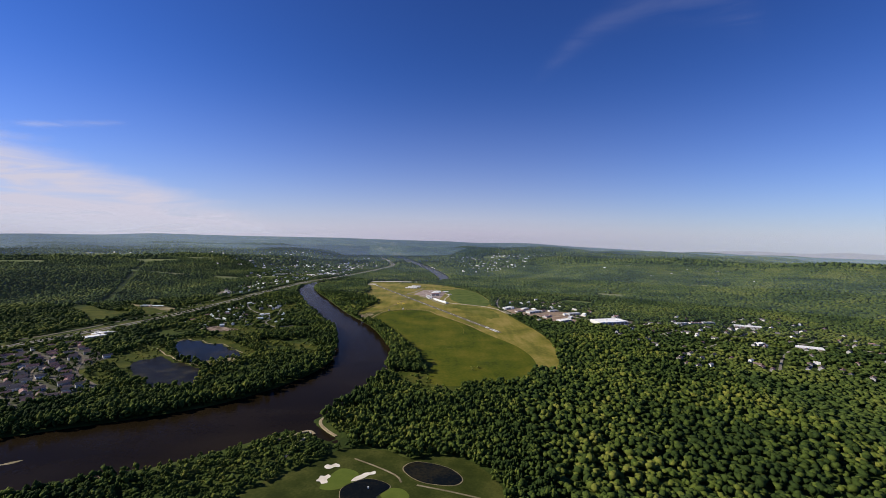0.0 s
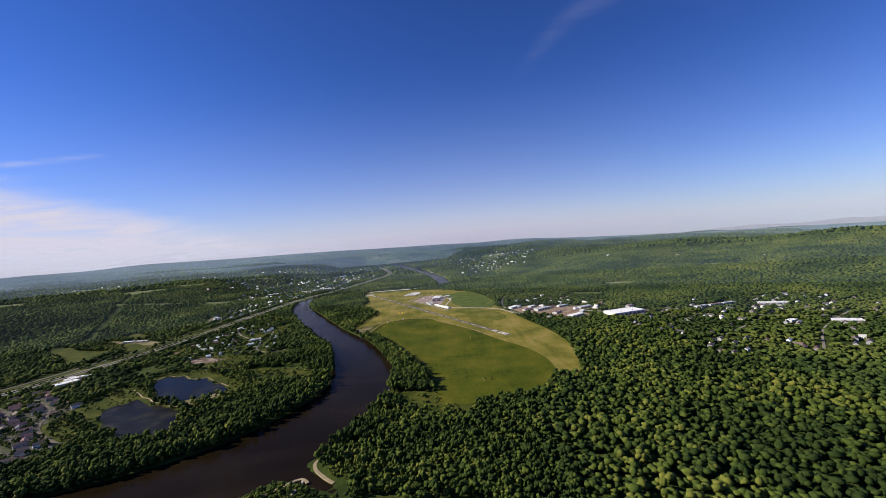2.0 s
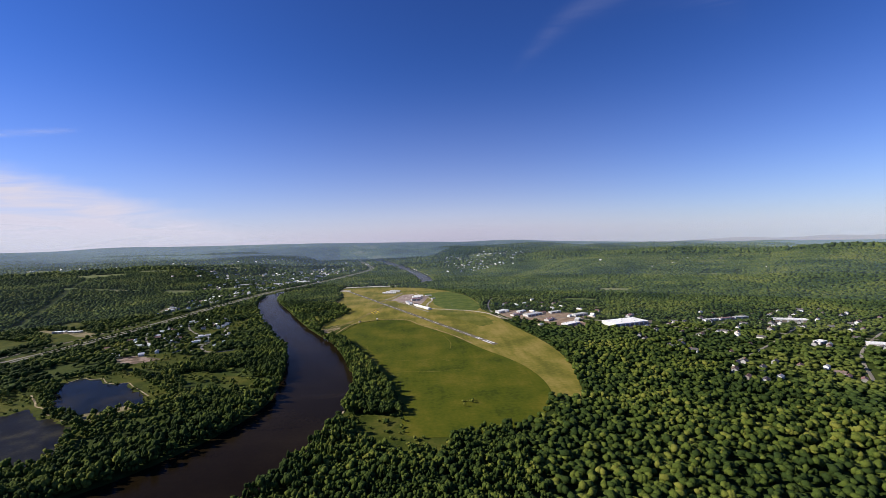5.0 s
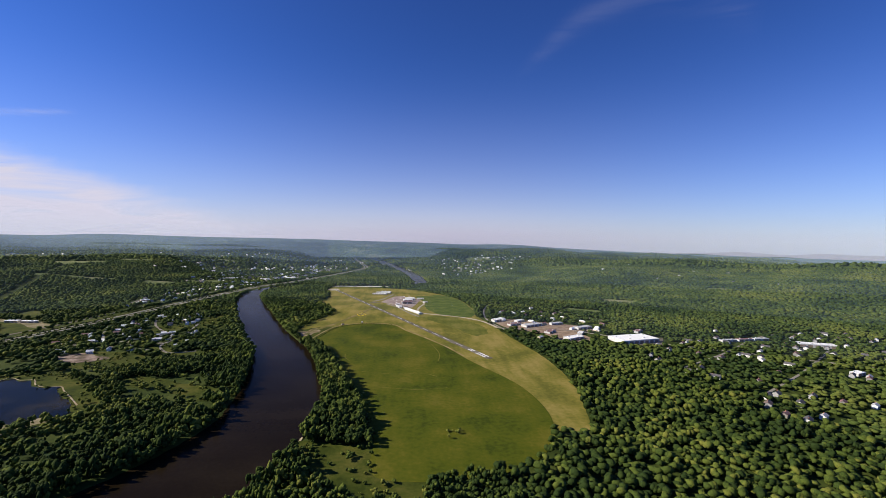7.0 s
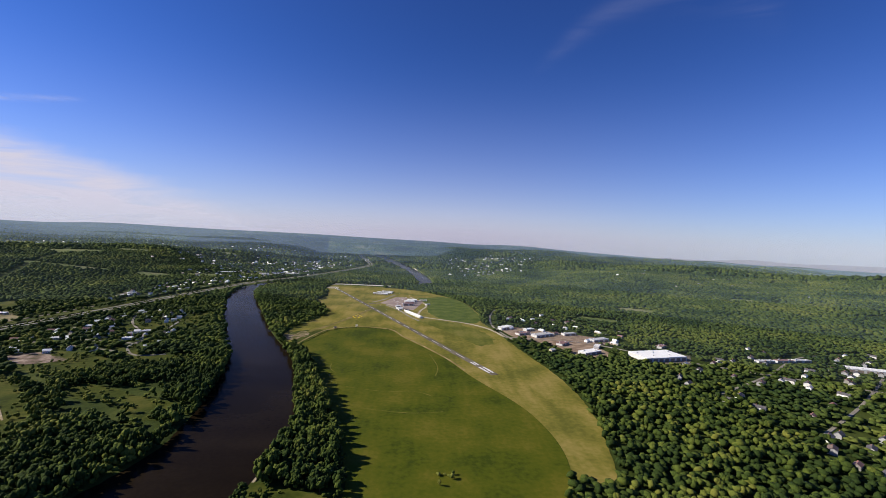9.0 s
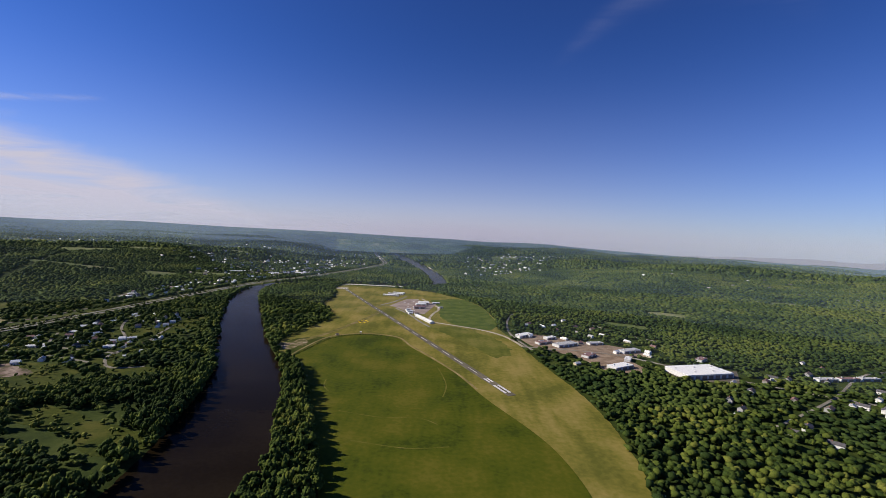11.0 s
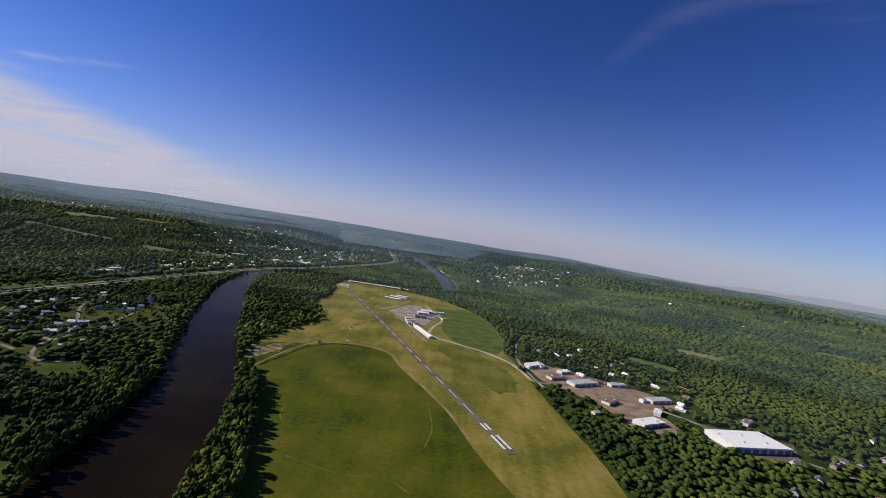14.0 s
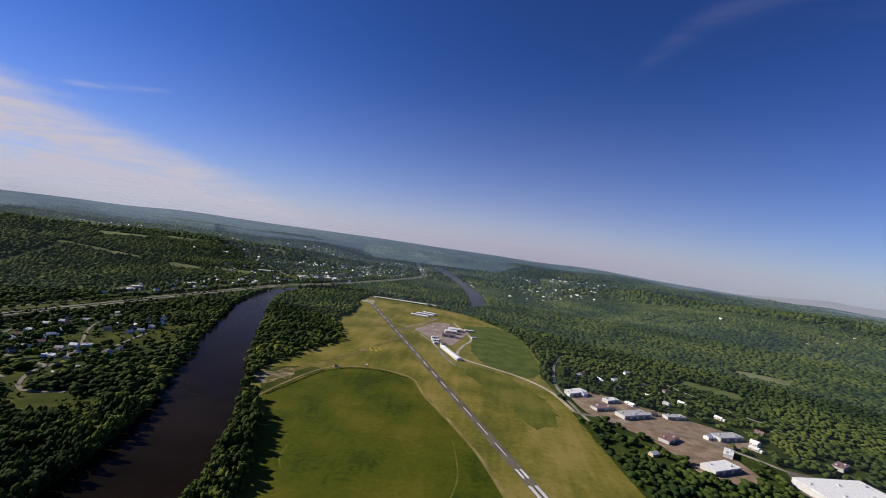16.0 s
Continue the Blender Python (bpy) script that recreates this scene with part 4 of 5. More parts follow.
def hill_field(x, y, w, d, turn):
    """A pale open field on a hillside, lying on the land."""
    c, s = math.cos(radians(turn)), math.sin(radians(turn))
    u, v = np.meshgrid(np.linspace(-w / 2, w / 2, 13), np.linspace(-d / 2, d / 2, 9))
    px, py = x + u * c - v * s, y + u * s + v * c
    ix = np.arange(u.size).reshape(u.shape)
    f = np.stack([ix[:-1, :-1], ix[:-1, 1:], ix[1:, 1:], ix[1:, :-1]], -1).reshape(-1, 4)
    FIELDS.append(np.array([(px[a, b], py[a, b]) for a, b in ((0, 0), (0, -1), (-1, -1), (-1, 0))]))
    return tagged(mesh_from("hill_field", np.c_[px.ravel(), py.ravel(), height(px, py).ravel() + 0.8], f, M_PASTURE, True), "pale open field on a wooded hillside", "field", kind="structure")


M_PASTURE = mat("pale_pasture", [(0.09, 0.12, 0.035), (0.13, 0.155, 0.055), (0.21, 0.21, 0.10)], 0.006, 0.08, 0.95, 0.2, 0.2)
FIELDS = []
for row in ((-1775, 2990, 230, 120, 24), (-1600, 3190, 150, 110, 24), (-1010, 2800, 150, 100, 30), (-2080, 3850, 260, 170, 28), (-2640, 3790, 330, 170, 30), (-2250, 2520, 220, 120, 40),
            (-1800, 4150, 200, 170, 20), (-2800, 3300, 300, 160, 35), (-1180, 2660, 130, 90, 20), (-1300, 3700, 160, 140, 15), (1250, 3680, 160, 120, -20), (640, 1890, 130, 70, -30),
            (870, 2090, 120, 80, -25), (1640, 2900, 110, 90, -30), (1430, 2310, 90, 60, -30), (700, 4700, 220, 180, 0), (-900, 4600, 240, 200, 10), (-1500, 2560, 300, 60, 20), (-1950, 3350, 200, 90, 15),
            (-2900, 4300, 300, 150, 20), (-2300, 4500, 260, 160, 10)):
    hill_field(*row)
# ---- trees that stand apart, along the river ----
def lump(level, seed, flat=0.8, rough=0.4):
    """A lumpy clump of leaves of unit size."""
    bm = bmesh.new()
    bmesh.ops.create_icosphere(bm, subdivisions=level, radius=1.0)
    r = random.Random(seed)
    for v in bm.verts:
        k = 1 + rough * noise.noise(v.co * 1.7 + Vector((seed * 3.1, 0, 0))) * 2 + r.uniform(-rough, rough) * 0.5
        v.co = Vector((v.co.x * k, v.co.y * k, v.co.z * k * flat))
    vs = np.array([v.co[:] for v in bm.verts])
    fs = np.array([[v.index for v in f.verts] for f in bm.faces])
    bm.free()
    return vs, fs


def crown(seed, lumps, level, small=0.30, large=0.48):
    """One tree's crown of many clumps, of unit radius, its foot at nought."""
    r = random.Random(seed)
    vs, fs, at = [], [], 0
    for i in range(lumps):
        a, h = r.uniform(0, 6.28), r.uniform(-0.45, 1.0)
        q = math.sqrt(max(0.05, 1 - h * h)) * r.uniform(0.4, 0.85)
        s = r.uniform(small, large)
        v, f = lump(level, seed * 31 + i)
        vs.append(v * s + np.array((math.cos(a) * q, math.sin(a) * q, 0.80 + h * 0.66)))
        fs.append(f + at)
        at += len(v)
    return np.concatenate(vs), np.concatenate(fs)


def riverside_tree(seed, r, h):
    """A broadleaf tree: tapered trunk with limbs, and a crown of many clumps."""
    rr = random.Random(seed)
    t = tagged(new("tree"), "tall broadleaf tree with a full green crown by the river", "tree", "trees along the river")
    bm = bmesh.new()
    bmesh.ops.create_cone(bm, cap_ends=True, segments=7, radius1=0.45, radius2=0.18, depth=h * 0.7, matrix=Matrix.Translation((0, 0, h * 0.35 - 0.5)))
    for i in range(5):
        a = i * 1.257 + rr.uniform(-0.3, 0.3)
        m = Matrix.Translation((0, 0, h * (0.28 + 0.07 * i))) @ Matrix.Rotation(a, 4, "Z") @ Matrix.Rotation(radians(50), 4, "Y") @ Matrix.Translation((0, 0, r * 0.4))
        bmesh.ops.create_cone(bm, cap_ends=False, segments=5, radius1=0.16, radius2=0.05, depth=r * 0.85, matrix=m)
    part("trunk", bm, M_BARK, t)
    v, f = crown(seed, 42, 1, 0.17, 0.34)
    v = v * np.array((r, r, h * 0.50)) + np.array((0, 0, h * 0.20))
    c = mesh_from("crown", v, f, M_LEAF)
    c.data.attributes.new("tint", "FLOAT", "POINT").data.foreach_set("value", np.full(len(v), 0.5, np.float32))
    c.parent = t
    return t


TREES = [riverside_tree(101, 5.6, 16), riverside_tree(102, 6.6, 18), riverside_tree(103, 4.8, 13), riverside_tree(104, 6.0, 20)]
AVOID = [spline(q, 15, True) for q in [CROP, AIRFIELD, GOLF] + GREENS + [POND, MARSH, SOIL] + YARDS + [YARD]] + FIELDS + [np.array([(-335, 2555), (-40, 2555), (-40, 2645), (-335, 2645)], float)]
TOWNS = [np.array(q, float) for q in (ESTATE, VILLAGE, STRIP, TOWN, EASTSIDE, WORKS, FARTOWN, FARWEST)]
ROADS = [HIGHWAY, FRONTAGE] + STREETS + [SPIT + np.array((-5, 3))]
HOME_AT = np.array(HOMES)
NOTCH = np.array([(-222, 1000), (-210, 1036), (-255, 1062), (-321, 1100), (-386, 1147), (-400, 1120), (-330, 1075), (-262, 1010)], float)


def wooded(x, y):
    """How thickly trees stand, from 0 to 1."""
    k = np.ones(x.shape)
    glade = np.sin(x / 61 + 1.3 * np.sin(y / 83)) * np.sin(y / 57 + 1.7 * np.sin(x / 97))
    west = (x > -760) & (x < -230) & (y > 780) & (y < 1900)
    k[west & (glade > 0.22)] = 0.22
    k[(zone(x, y) > 2200) & (glade > 0.86)] = 0.1
    d = river_distance(x, y)
    k[(d < 34) & (y > 655)] = 1.0
    for t in TOWNS:
        k[inside(x, y, t)] = 0.46
    k[inside(x, y, TOWNS[0])] = 0.58
    k[inside(x, y, TOWNS[1])] = 0.62
    k[inside(x, y, TOWNS[4])] = 0.64
    for c in AVOID:
        k[inside(x, y, c)] = 0.0
    shore = inside(x, y, np.array(GREENS[0], float)) & ~inside(x, y, AVOID[3 + len(GREENS)]) & ~inside(x, y, AVOID[4 + len(GREENS)])
    k[shore & (glade > -0.1)] = 0.45
    k[inside(x, y, NOTCH)] = 0.12
    k[river_distance(x, y) < -1] = 0
    south = RIVER[(RIVER[:, 0] < -200) & (RIVER[:, 1] < 800)]
    k[(river_distance(x, y) < 11) & (y < 655) & (y < np.interp(x, south[:, 0], south[:, 1]))] = 0
    k[(river_distance(x, y) < 34) & (river_distance(x, y) > -1) & (x < -330) & (y > np.interp(x, south[:, 0], south[:, 1])) & (y < 800)] = 1
    k[line_distance(x, y, HIGHWAY + np.array((6, 0)))[0] < 42] = 0
    k[line_distance(x, y, FRONTAGE)[0] < 22] = 0
    for st in ROADS[2:]:
        k[line_distance(x, y, st)[0] < 9] = 0
    k[line_distance(x, y, HOME_AT)[0] < np.where(y > 3500, 30, np.where(y > 2750, 19, np.where(x > 450, 14, 9)))] = 0
    k[line_distance(x, y, np.array([(a[4], a[5]) for a in HALLS]))[0] < 34] = 0
    cut = np.abs((x + 1290) * 0.90 + (y - 1850) * 0.43)
    k[(cut < 14) & (x < -1230) & (y > 1780)] = 0
    return k


def scatter(x0, x1, y0, y1, gap, keep):
    """Jittered places on a grid."""
    x, y = np.meshgrid(np.arange(x0, x1, gap), np.arange(y0, y1, gap))
    x = (x + rng.uniform(-0.45, 0.45, x.shape) * gap).ravel()
    y = (y + rng.uniform(-0.45, 0.45, y.shape) * gap).ravel()
    ok = keep(x, y)
    x, y = x[ok], y[ok]
    ok = rng.uniform(0, 1, len(x)) < wooded(x, y)
    x, y = x[ok], y[ok]
    return np.c_[x, y, height(x, y)]


def zone(x, y):
    """Straight distance over ground from the middle of the way."""
    return np.hypot(x - 50, y - 420)


def ahead(x, y):
    return np.abs(x - 40) < (y + 260) * 1.25 + 120


def belt(x, y):
    """The strip of trees between the river and the crop."""
    return (river_distance(x, y) < 75) & (x > RIVER_MID(y)) & (y > 900) & (y < 1480)


def RIVER_MID(y):
    q = RIVER[(RIVER[:, 1] > 700) & (RIVER[:, 1] < 2300)]
    return np.interp(y, q[:, 1], q[:, 0])


spots = scatter(-330, 60, 900, 1480, 10.5, lambda x, y: belt(x, y))
spots = spots[rng.permutation(len(spots))[:290]]
for i, (x, y, z) in enumerate(spots):
    k = float(rng.uniform(0.78, 1.15))
    m = pose(float(x), float(y), 0.0, 0, 0, float(rng.uniform(0, 360))) @ Matrix.Scale(k, 4)
    if i < len(TREES):
        TREES[i].matrix_basis = m
    else:
        c = copy_thing(TREES[int(rng.integers(len(TREES)))], pose(float(x), float(y), 0.0, 0, 0, float(rng.uniform(0, 360))))
        c.scale = (k, k, k * float(rng.uniform(0.9, 1.1)))


# ---- woods ----
def wood(name, places, radii, heights, kinds, label, material=M_LEAF, smooth=False):
    """Many trees in one mesh: each a turned and stretched copy of one of a few crowns."""
    vs, fs, at, hue = [], [], 0, []
    which = rng.integers(0, len(kinds), len(places))
    for k, (v, f) in enumerate(kinds):
        sel = np.nonzero(which == k)[0]
        if not len(sel):
            continue
        a = rng.uniform(0, 6.28, len(sel))
        c, s = np.cos(a)[:, None], np.sin(a)[:, None]
        rr, hh = radii[sel][:, None], heights[sel][:, None]
        x = (v[None, :, 0] * c - v[None, :, 1] * s) * rr + places[sel, 0][:, None]
        y = (v[None, :, 0] * s + v[None, :, 1] * c) * rr + places[sel, 1][:, None]
        z = v[None, :, 2] * hh + places[sel, 2][:, None]
        vs.append(np.stack([x, y, z], -1).reshape(-1, 3))
        fs.append((f[None] + (np.arange(len(sel)) * len(v))[:, None, None] + at).reshape(-1, 3))
        at += len(sel) * len(v)
        hue.append(np.repeat(rng.uniform(0, 1, len(sel)), len(v)))
    ob = mesh_from(name, np.concatenate(vs), np.concatenate(fs), material, smooth)
    ob.data.attributes.new("tint", "FLOAT", "POINT").data.foreach_set("value", np.concatenate(hue).astype(np.float32))
    return tagged(ob, label, "woods", kind="stuff")


NEAR_KINDS = [crown(s, 11, 1, 0.25, 0.43) for s in (1, 2, 3, 4)]
MID_KINDS = [crown(s, 3, 1, 0.5, 0.68) for s in (11, 12, 13, 14)]
FAR_KINDS = [lump(1, s, 0.9, 0.5) for s in (21, 22, 23, 24)]
FAR_KINDS = [(v + np.array((0, 0, 0.45)), f[v[f][:, :, 2].mean(1) > -0.35]) for v, f in FAR_KINDS]
p = scatter(-800, 500, 380, 1500, 9.5, lambda x, y: (zone(x, y) < 1000) & ahead(x, y) & (x < 150))
shrub = np.where((p[:, 1] < 660) & (p[:, 0] < -100) & (p[:, 0] > -330), 0.62, 1.0) * np.where(inside(p[:, 0], p[:, 1], TOWNS[0]) | inside(p[:, 0], p[:, 1], TOWNS[1]), 0.66, 1.0)
tall = np.where((river_distance(p[:, 0], p[:, 1]) < 40) & (p[:, 1] > 640), 1.35, 1.0)
wood("riverside_woods", p, rng.uniform(4.6, 8.8, len(p)) * shrub, rng.uniform(5.6, 10.6, len(p)) * shrub * tall, NEAR_KINDS, "dense green woods by the river")
p = scatter(-1700, 1900, 300, 2300, 12.0, lambda x, y: ((zone(x, y) >= 1000) | (x >= 150)) & (zone(x, y) < 1800) & ahead(x, y))
east = (p[:, 0] > 620) | (p[:, 1] > 1250) & (p[:, 0] > 250)
wood("valley_woods", p[~east], rng.uniform(5.2, 9.2, (~east).sum()), rng.uniform(4.6, 8.8, (~east).sum()), MID_KINDS, "green woods on the valley floor")
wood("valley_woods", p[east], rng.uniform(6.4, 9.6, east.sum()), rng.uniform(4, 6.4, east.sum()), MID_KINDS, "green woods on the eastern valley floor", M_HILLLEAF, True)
p = scatter(-4000, 4000, -200, 4900, 13.5, lambda x, y: (zone(x, y) >= 1800) & (zone(x, y) < 3300) & ahead(x, y))
side = p[:, 0] > 60
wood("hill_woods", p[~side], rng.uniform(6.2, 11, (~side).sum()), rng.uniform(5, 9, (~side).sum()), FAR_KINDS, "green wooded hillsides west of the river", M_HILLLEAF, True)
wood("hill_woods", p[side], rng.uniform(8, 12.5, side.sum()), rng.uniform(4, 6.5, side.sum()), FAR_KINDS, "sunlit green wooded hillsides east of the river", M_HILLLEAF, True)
p = scatter(-6000, 6000, -400, 6600, 27.0, lambda x, y: (zone(x, y) >= 3300) & (zone(x, y) < 5400) & ahead(x, y))
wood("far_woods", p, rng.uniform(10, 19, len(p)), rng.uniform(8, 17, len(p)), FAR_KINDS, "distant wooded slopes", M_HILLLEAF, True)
p = scatter(-6600, 6600, -400, 7000, 36.0, lambda x, y: (zone(x, y) >= 5400) & (zone(x, y) < 6000) & ahead(x, y))
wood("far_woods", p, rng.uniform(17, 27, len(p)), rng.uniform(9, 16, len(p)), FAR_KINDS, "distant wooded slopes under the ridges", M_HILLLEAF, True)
q = spline([(-184, 1462), (-172, 1514), (-150, 1598), (-114, 1643), (-55, 1655), (-5, 1640)], 2.4)
q = np.c_[q + rng.normal(0, 1.0, q.shape), np.zeros(len(q))]
wood("hedge", q, rng.uniform(1.3, 2.4, len(q)), rng.uniform(1.0, 2.0, len(q)), FAR_KINDS, "dark hedge along the crop's edge")
q = HIGHWAY[(HIGHWAY[:, 1] > 850) & (HIGHWAY[:, 1] < 2600)]
q = np.concatenate([np.repeat(q + np.array((o, 0)), 5, 0) for o in (-17, 1.5)])
q = q + np.c_[rng.normal(0, 1.6, len(q)), rng.uniform(-12, 12, len(q))]
q = q[np.sin(q[:, 1] / 37) + np.sin(q[:, 1] / 83 + 1) > -0.25]
wood("hedge", np.c_[q, np.full(len(q), 0.4)], rng.uniform(1.6, 3.4, len(q)), rng.uniform(1.6, 3.6, len(q)), FAR_KINDS, "dark hedge between the carriageways")
x, y = rng.uniform(-720, -220, 1700), rng.uniform(790, 1780, 1700)
ok = np.zeros(len(x), bool)
for g in GREENS:
    ok |= inside(x, y, np.array(g, float))
for g in (POND, MARSH, SOIL):
    ok &= ~inside(x, y, spline(g, 15, True))
q = np.c_[x[ok], y[ok], np.zeros(ok.sum())]
scrub = np.c_[rng.uniform(-85, 75, 420), rng.uniform(795, 935, 420), np.zeros(420)]
scrub = scrub[(river_distance(scrub[:, 0], scrub[:, 1]) > 3) & ~inside(scrub[:, 0], scrub[:, 1], AVOID[0])]
patch = np.c_[rng.uniform(92, 118, 5), rng.uniform(925, 950, 5), np.full(5, 0.4)]
q = np.concatenate([q, scrub[:60], patch])
wood("bushes", q, rng.uniform(1.5, 4.5, len(q)), rng.uniform(1.5, 4.5, len(q)), MID_KINDS, "scattered bushes in the meadows")


p = scatter(-900, 1000, -520, 420, 21.0, lambda x, y: (y < 300) | ~ahead(x, y) & (x > -800) & (y < 380))
wood("southern_woods", p, rng.uniform(11, 16, len(p)), rng.uniform(8, 12, len(p)), FAR_KINDS, "green woods south of the golf course")


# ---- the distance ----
def painted_haze(glow):
    """Distant woods with haze painted in: the surface glows bluish, more on farther ridges."""
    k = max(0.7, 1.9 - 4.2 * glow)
    m = mat("ridge_haze_glow", [(0.014 * k, 0.028 * k, 0.012 * k), (0.030 * k, 0.052 * k, 0.019 * k), (0.052 * k, 0.078 * k, 0.028 * k), (0.120 * k, 0.130 * k, 0.065 * k)], 0.0035, 0.022, 1.0, 1.0, 30.0)
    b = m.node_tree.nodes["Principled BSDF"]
    # bluish emission on the ridge stands in for haze in the air
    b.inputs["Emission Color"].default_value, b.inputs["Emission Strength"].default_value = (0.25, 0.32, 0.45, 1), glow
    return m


def ridge(r, share, low, seed, glow):
    """A far ridge with its haze painted as glow, a long hump on a wide arc."""
    az = np.radians(np.arange(-100, 100.5, 0.5))
    top = np.interp(np.degrees(az), RIM_AZ, RIM_Z) * share
    top = top + sum((7.0 - k) / (k + 1) ** 0.6 * np.sin(az * (9 + 8 * k) + seed * (k + 1)) for k in range(6))
    rows = []
    for dr, h in ((-500, low), (-250, 0.55), (-90, 0.86), (0, 1.0), (150, 0.9), (400, 0.5)):
        rows.append(np.stack([50 + (r + dr) * np.sin(az), 300 + (r + dr) * np.cos(az), top * h * (1 + 0.07 * np.sin(az * 31 + dr * 0.013 + seed) * (dr != 0))], 1))
    m = len(az)
    fs = np.array([(k * m + i, k * m + i + 1, k * m + m + i + 1, k * m + m + i) for k in range(len(rows) - 1) for i in range(m - 1)])
    return tagged(mesh_from("backdrop", np.concatenate(rows), fs, painted_haze(glow), True), "blue-green wooded ridge on the horizon with haze painted as glow", "ridge", kind="structure")


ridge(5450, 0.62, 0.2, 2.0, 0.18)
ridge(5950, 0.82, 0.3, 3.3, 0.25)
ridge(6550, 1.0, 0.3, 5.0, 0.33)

M_CLOUD = bpy.data.materials.new("thin_cirrus")
M_CLOUD.use_nodes = True
cn, cl = M_CLOUD.node_tree.nodes, M_CLOUD.node_tree.links
cn.clear()
uv = cn.new("ShaderNodeUVMap")
uv.uv_map = "sky"
warp = cn.new("ShaderNodeMapping")
warp.inputs["Rotation"].default_value = (0, 0, radians(-20))
warp.inputs["Scale"].default_value = (0.09, 0.55, 1)
fibre = cn.new("ShaderNodeTexNoise")
fibre.inputs["Scale"].default_value, fibre.inputs["Detail"].default_value, fibre.inputs["Distortion"].default_value = 1.0, 8, 0.6
thick = cn.new("ShaderNodeAttribute")
thick.attribute_name = "thickness"
stretch = cn.new("ShaderNodeMath")
stretch.operation = "MULTIPLY_ADD"
stretch.use_clamp = True
stretch.inputs[1].default_value, stretch.inputs[2].default_value = 3.2, -0.98
veil = cn.new("ShaderNodeMath")
veil.operation, veil.use_clamp = "MULTIPLY", True
see, glow, both, surf = cn.new("ShaderNodeBsdfTransparent"), cn.new("ShaderNodeEmission"), cn.new("ShaderNodeMixShader"), cn.new("ShaderNodeOutputMaterial")
glow.inputs[0].default_value, glow.inputs[1].default_value = (0.72, 0.70, 0.84, 1), 0.68
for a, b in ((uv.outputs[0], warp.inputs[0]), (warp.outputs[0], fibre.inputs["Vector"]), (fibre.outputs[0], stretch.inputs[0]), (stretch.outputs[0], veil.inputs[0]),
             (thick.outputs["Fac"], veil.inputs[1]), (veil.outputs[0], both.inputs[0]), (see.outputs[0], both.inputs[1]), (glow.outputs[0], both.inputs[2]), (both.outputs[0], surf.inputs[0])):
    cl.new(a, b)


def cirrus(az0, az1, el0, el1, thickness, label):
    """A thin sheet of high cloud, far behind the ridges, between bearings and heights above the horizon in degrees."""
    n1, n2 = 60, 24
    az, el = np.meshgrid(np.linspace(az0, az1, n1), np.linspace(el0, el1, n2))
    a, e = np.radians(az), np.radians(el)
    v = np.stack([50 + 6950 * np.sin(a) * np.cos(e), 300 + 6950 * np.cos(a) * np.cos(e), 250 + 6950 * np.sin(e)], -1).reshape(-1, 3)
    ix = np.arange(n1 * n2).reshape(n2, n1)
    f = np.stack([ix[:-1, :-1], ix[:-1, 1:], ix[1:, 1:], ix[1:, :-1]], -1).reshape(-1, 4)
    ob = mesh_from("backdrop", v, f, M_CLOUD, True)
    ob.data.uv_layers.new(name="sky").data.foreach_set("uv", np.stack([az.ravel(), el.ravel()], 1)[f.ravel()].astype(np.float32).ravel())
    ob.data.attributes.new("thickness", "FLOAT", "POINT").data.foreach_set("value", thickness(az, el).astype(np.float32).ravel())
    return tagged(ob, label, "cloud", kind="structure")


cirrus(-100, -8, 0, 24, lambda a, e: 1.7 * ramp01((10.4 - (a + 47) * 0.30 - e) / 3.4) * ramp01((-9 - a) / 16), "bank of thin white cirrus above the hills")
cirrus(-60, -28, 8, 15, lambda a, e: 0.65 * np.exp(-((e - 10.8 - (a + 39) * 0.16) / 0.20) ** 2) * ramp01((-34.5 - a) / 3) * ramp01((a + 44.5) / 3), "thin white streak of high cloud")
cirrus(8, 46, 15, 33, lambda a, e: 0.058 * np.exp(-((e - 26.2 + (a - 27.5) ** 2 * 0.033) / (0.7 + 0.03 * (a - 8))) ** 2) * ramp01((a - 12) / 6) * ramp01((39 - a) / 4), "faint hook of high cirrus")

# horizon haze painted as lavender emission on an added see-through shell
M_HAZEGLOW = bpy.data.materials.new("haze_glow_shell")
M_HAZEGLOW.use_nodes = True
cn, cl = M_HAZEGLOW.node_tree.nodes, M_HAZEGLOW.node_tree.links
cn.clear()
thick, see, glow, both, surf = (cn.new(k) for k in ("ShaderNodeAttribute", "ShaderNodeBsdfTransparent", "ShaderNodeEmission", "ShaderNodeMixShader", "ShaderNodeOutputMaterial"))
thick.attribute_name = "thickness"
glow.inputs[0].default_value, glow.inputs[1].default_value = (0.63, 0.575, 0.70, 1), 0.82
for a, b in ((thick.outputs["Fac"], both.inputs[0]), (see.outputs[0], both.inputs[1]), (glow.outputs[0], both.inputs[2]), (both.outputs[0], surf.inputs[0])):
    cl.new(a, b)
# the shell's glow is strongest at the horizon and fades out upwards
haze = cirrus(-178, 178, -5, 24, lambda a, e: (0.86 - 0.27 * ramp01((a - 2) / 36)) * np.exp(-np.clip(e, 0, 90) / 5.0) * ramp01((24 - e) / 12), "glowing lavender shell painted as haze along the horizon")
haze.data.materials[0] = M_HAZEGLOW
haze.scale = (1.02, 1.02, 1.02)

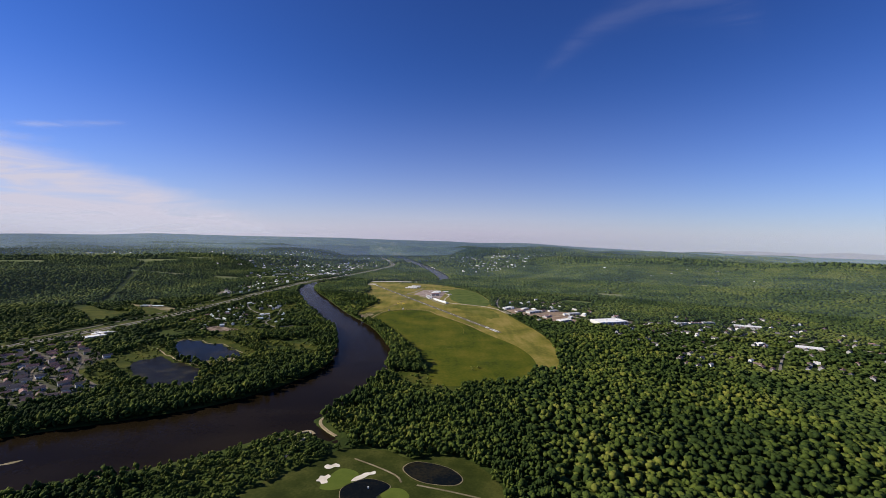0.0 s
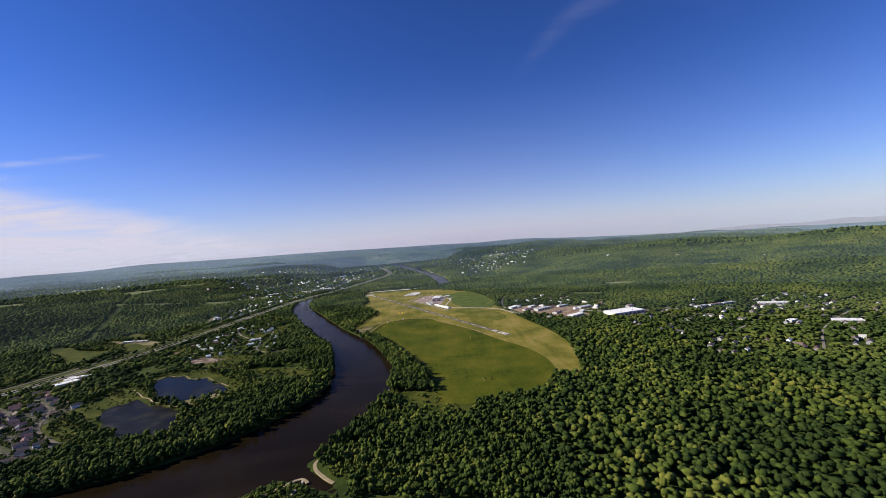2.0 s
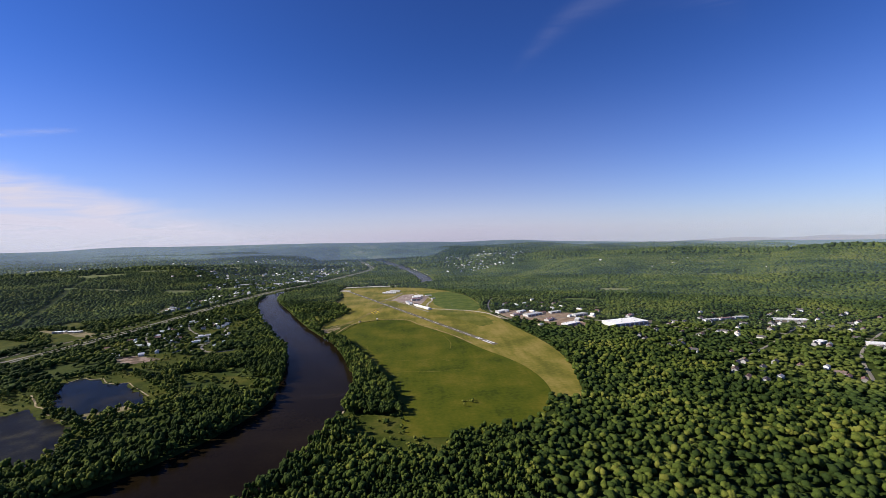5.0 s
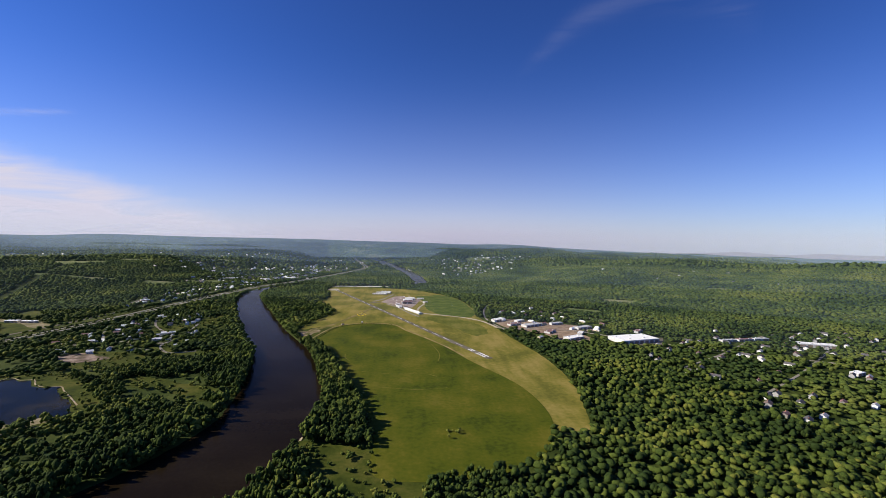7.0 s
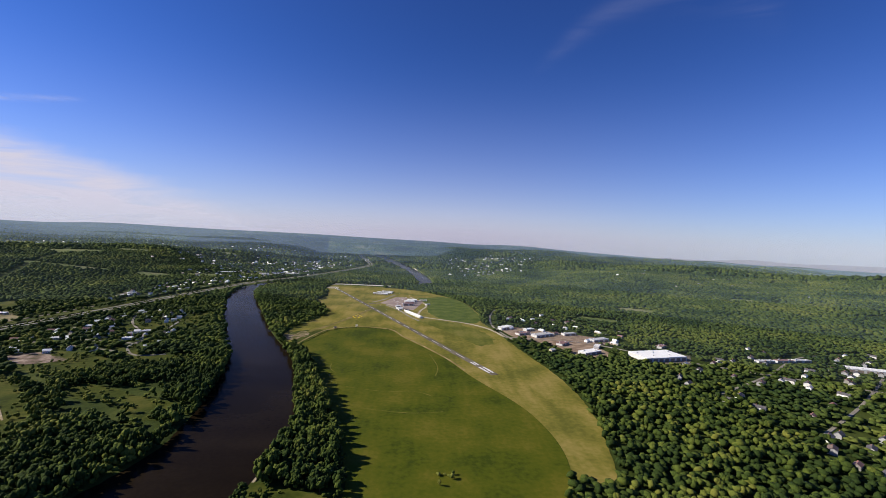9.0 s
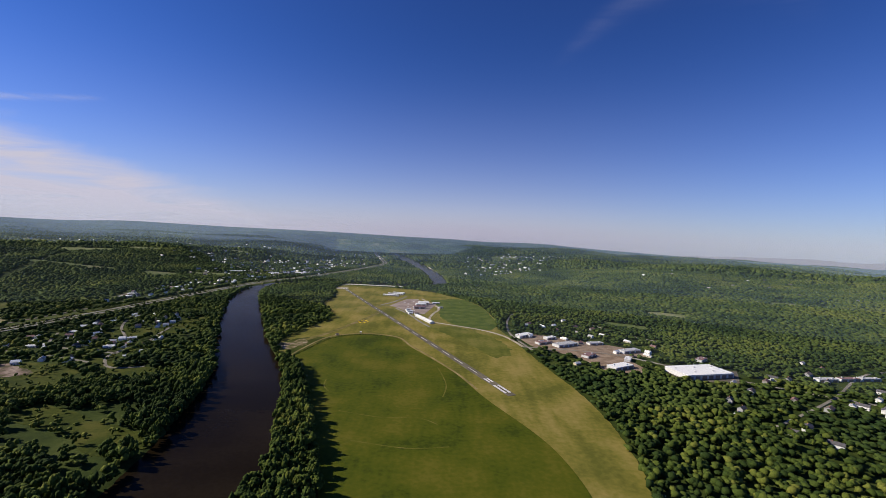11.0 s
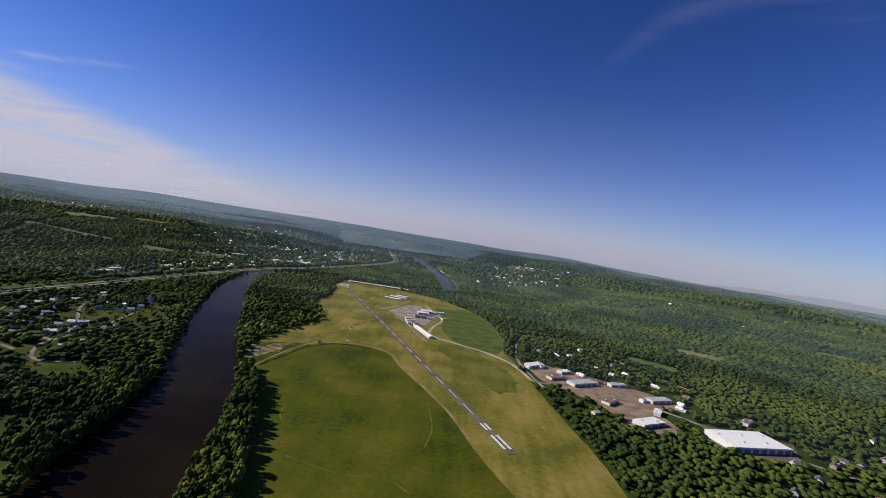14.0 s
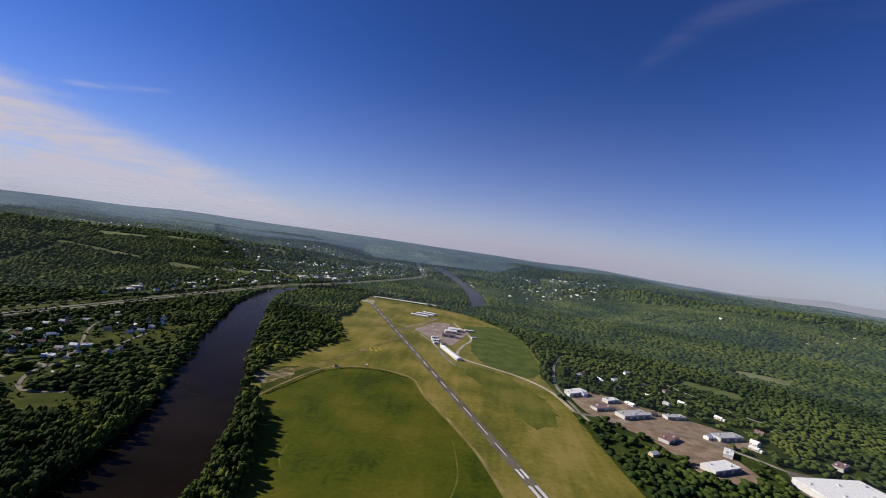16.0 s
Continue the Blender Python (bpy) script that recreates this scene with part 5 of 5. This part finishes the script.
# thin veils of sunlit air across the valley, each fading out above the ridges
M_AIR = bpy.data.materials.new("hazy_air")
M_AIR.use_nodes = True
cn, cl = M_AIR.node_tree.nodes, M_AIR.node_tree.links
cn.clear()
thick, see, front, back, lit, both, surf = (cn.new(k) for k in ("ShaderNodeAttribute", "ShaderNodeBsdfTransparent", "ShaderNodeBsdfDiffuse", "ShaderNodeBsdfTranslucent", "ShaderNodeMixShader", "ShaderNodeMixShader", "ShaderNodeOutputMaterial"))
thick.attribute_name = "thickness"
for k in (front, back):
    k.inputs[0].default_value = (0.60, 0.80, 0.93, 1)
for a, b in ((front.outputs[0], lit.inputs[1]), (back.outputs[0], lit.inputs[2]), (thick.outputs["Fac"], both.inputs[0]), (see.outputs[0], both.inputs[1]), (lit.outputs[0], both.inputs[2]), (both.outputs[0], surf.inputs[0])):
    cl.new(a, b)


def veil(x, y, share, rows, along=1.0):
    """An upright sheet of thin haze over a line in the plan, with its density at several heights."""
    m = len(x)
    v = np.concatenate([np.stack([x, y, np.full(m, float(z))], 1) for z, k in rows])
    dens = np.concatenate([share * k * along * np.ones(m) for z, k in rows])
    fs = np.array([(k * m + i, k * m + i + 1, k * m + m + i + 1, k * m + m + i) for k in range(len(rows) - 1) for i in range(m - 1)])
    ob = mesh_from("haze", v, fs, M_AIR)
    ob.data.attributes.new("thickness", "FLOAT", "POINT").data.foreach_set("value", dens.astype(np.float32))
    return tagged(ob, "faint bluish haze in the valley air", "haze", kind="structure")


# low haze lies aslant over the valley floor, nearer on its two sides
LOW = ((-6, 1.0), (130, 1.0), (185, 0.5), (225, 0.0))
for d, share, end in ((1850, 0.022, -900), (2500, 0.040, -2600), (3150, 0.050, -3600)):
    u = np.linspace(end, 3000, 60)
    veil(u, d - 0.62 * u, share, LOW, ramp01((u - end) / 700))
u = np.linspace(-3600, -300, 40)
veil(u, 2500 + 0.62 * u, 0.018, LOW, ramp01((-300 - u) / 900))
# far haze stands in finely pleated arcs, which take the sun from any side
for r, share in ((4000, 0.13), (4900, 0.18)):
    az = np.radians(np.arange(-62, 62.02, 0.04))
    pleat = r + 0.0004 * r * (np.arange(len(az)) % 2 * 2 - 1)
    veil(50 + pleat * np.sin(az), 300 + pleat * np.cos(az), share, ((-6, 1.0), (200, 1.0), (270, 0.8), (350, 0.35), (460, 0.0)))

# ---- the whole plan, brought to the size at which the camera travels it ----
SIZE = Matrix.Scale(0.67, 4)
for ob in scene.objects:
    if ob.parent is None and ob.type not in ("CAMERA", "LIGHT"):
        ob.matrix_basis = SIZE @ ob.matrix_basis
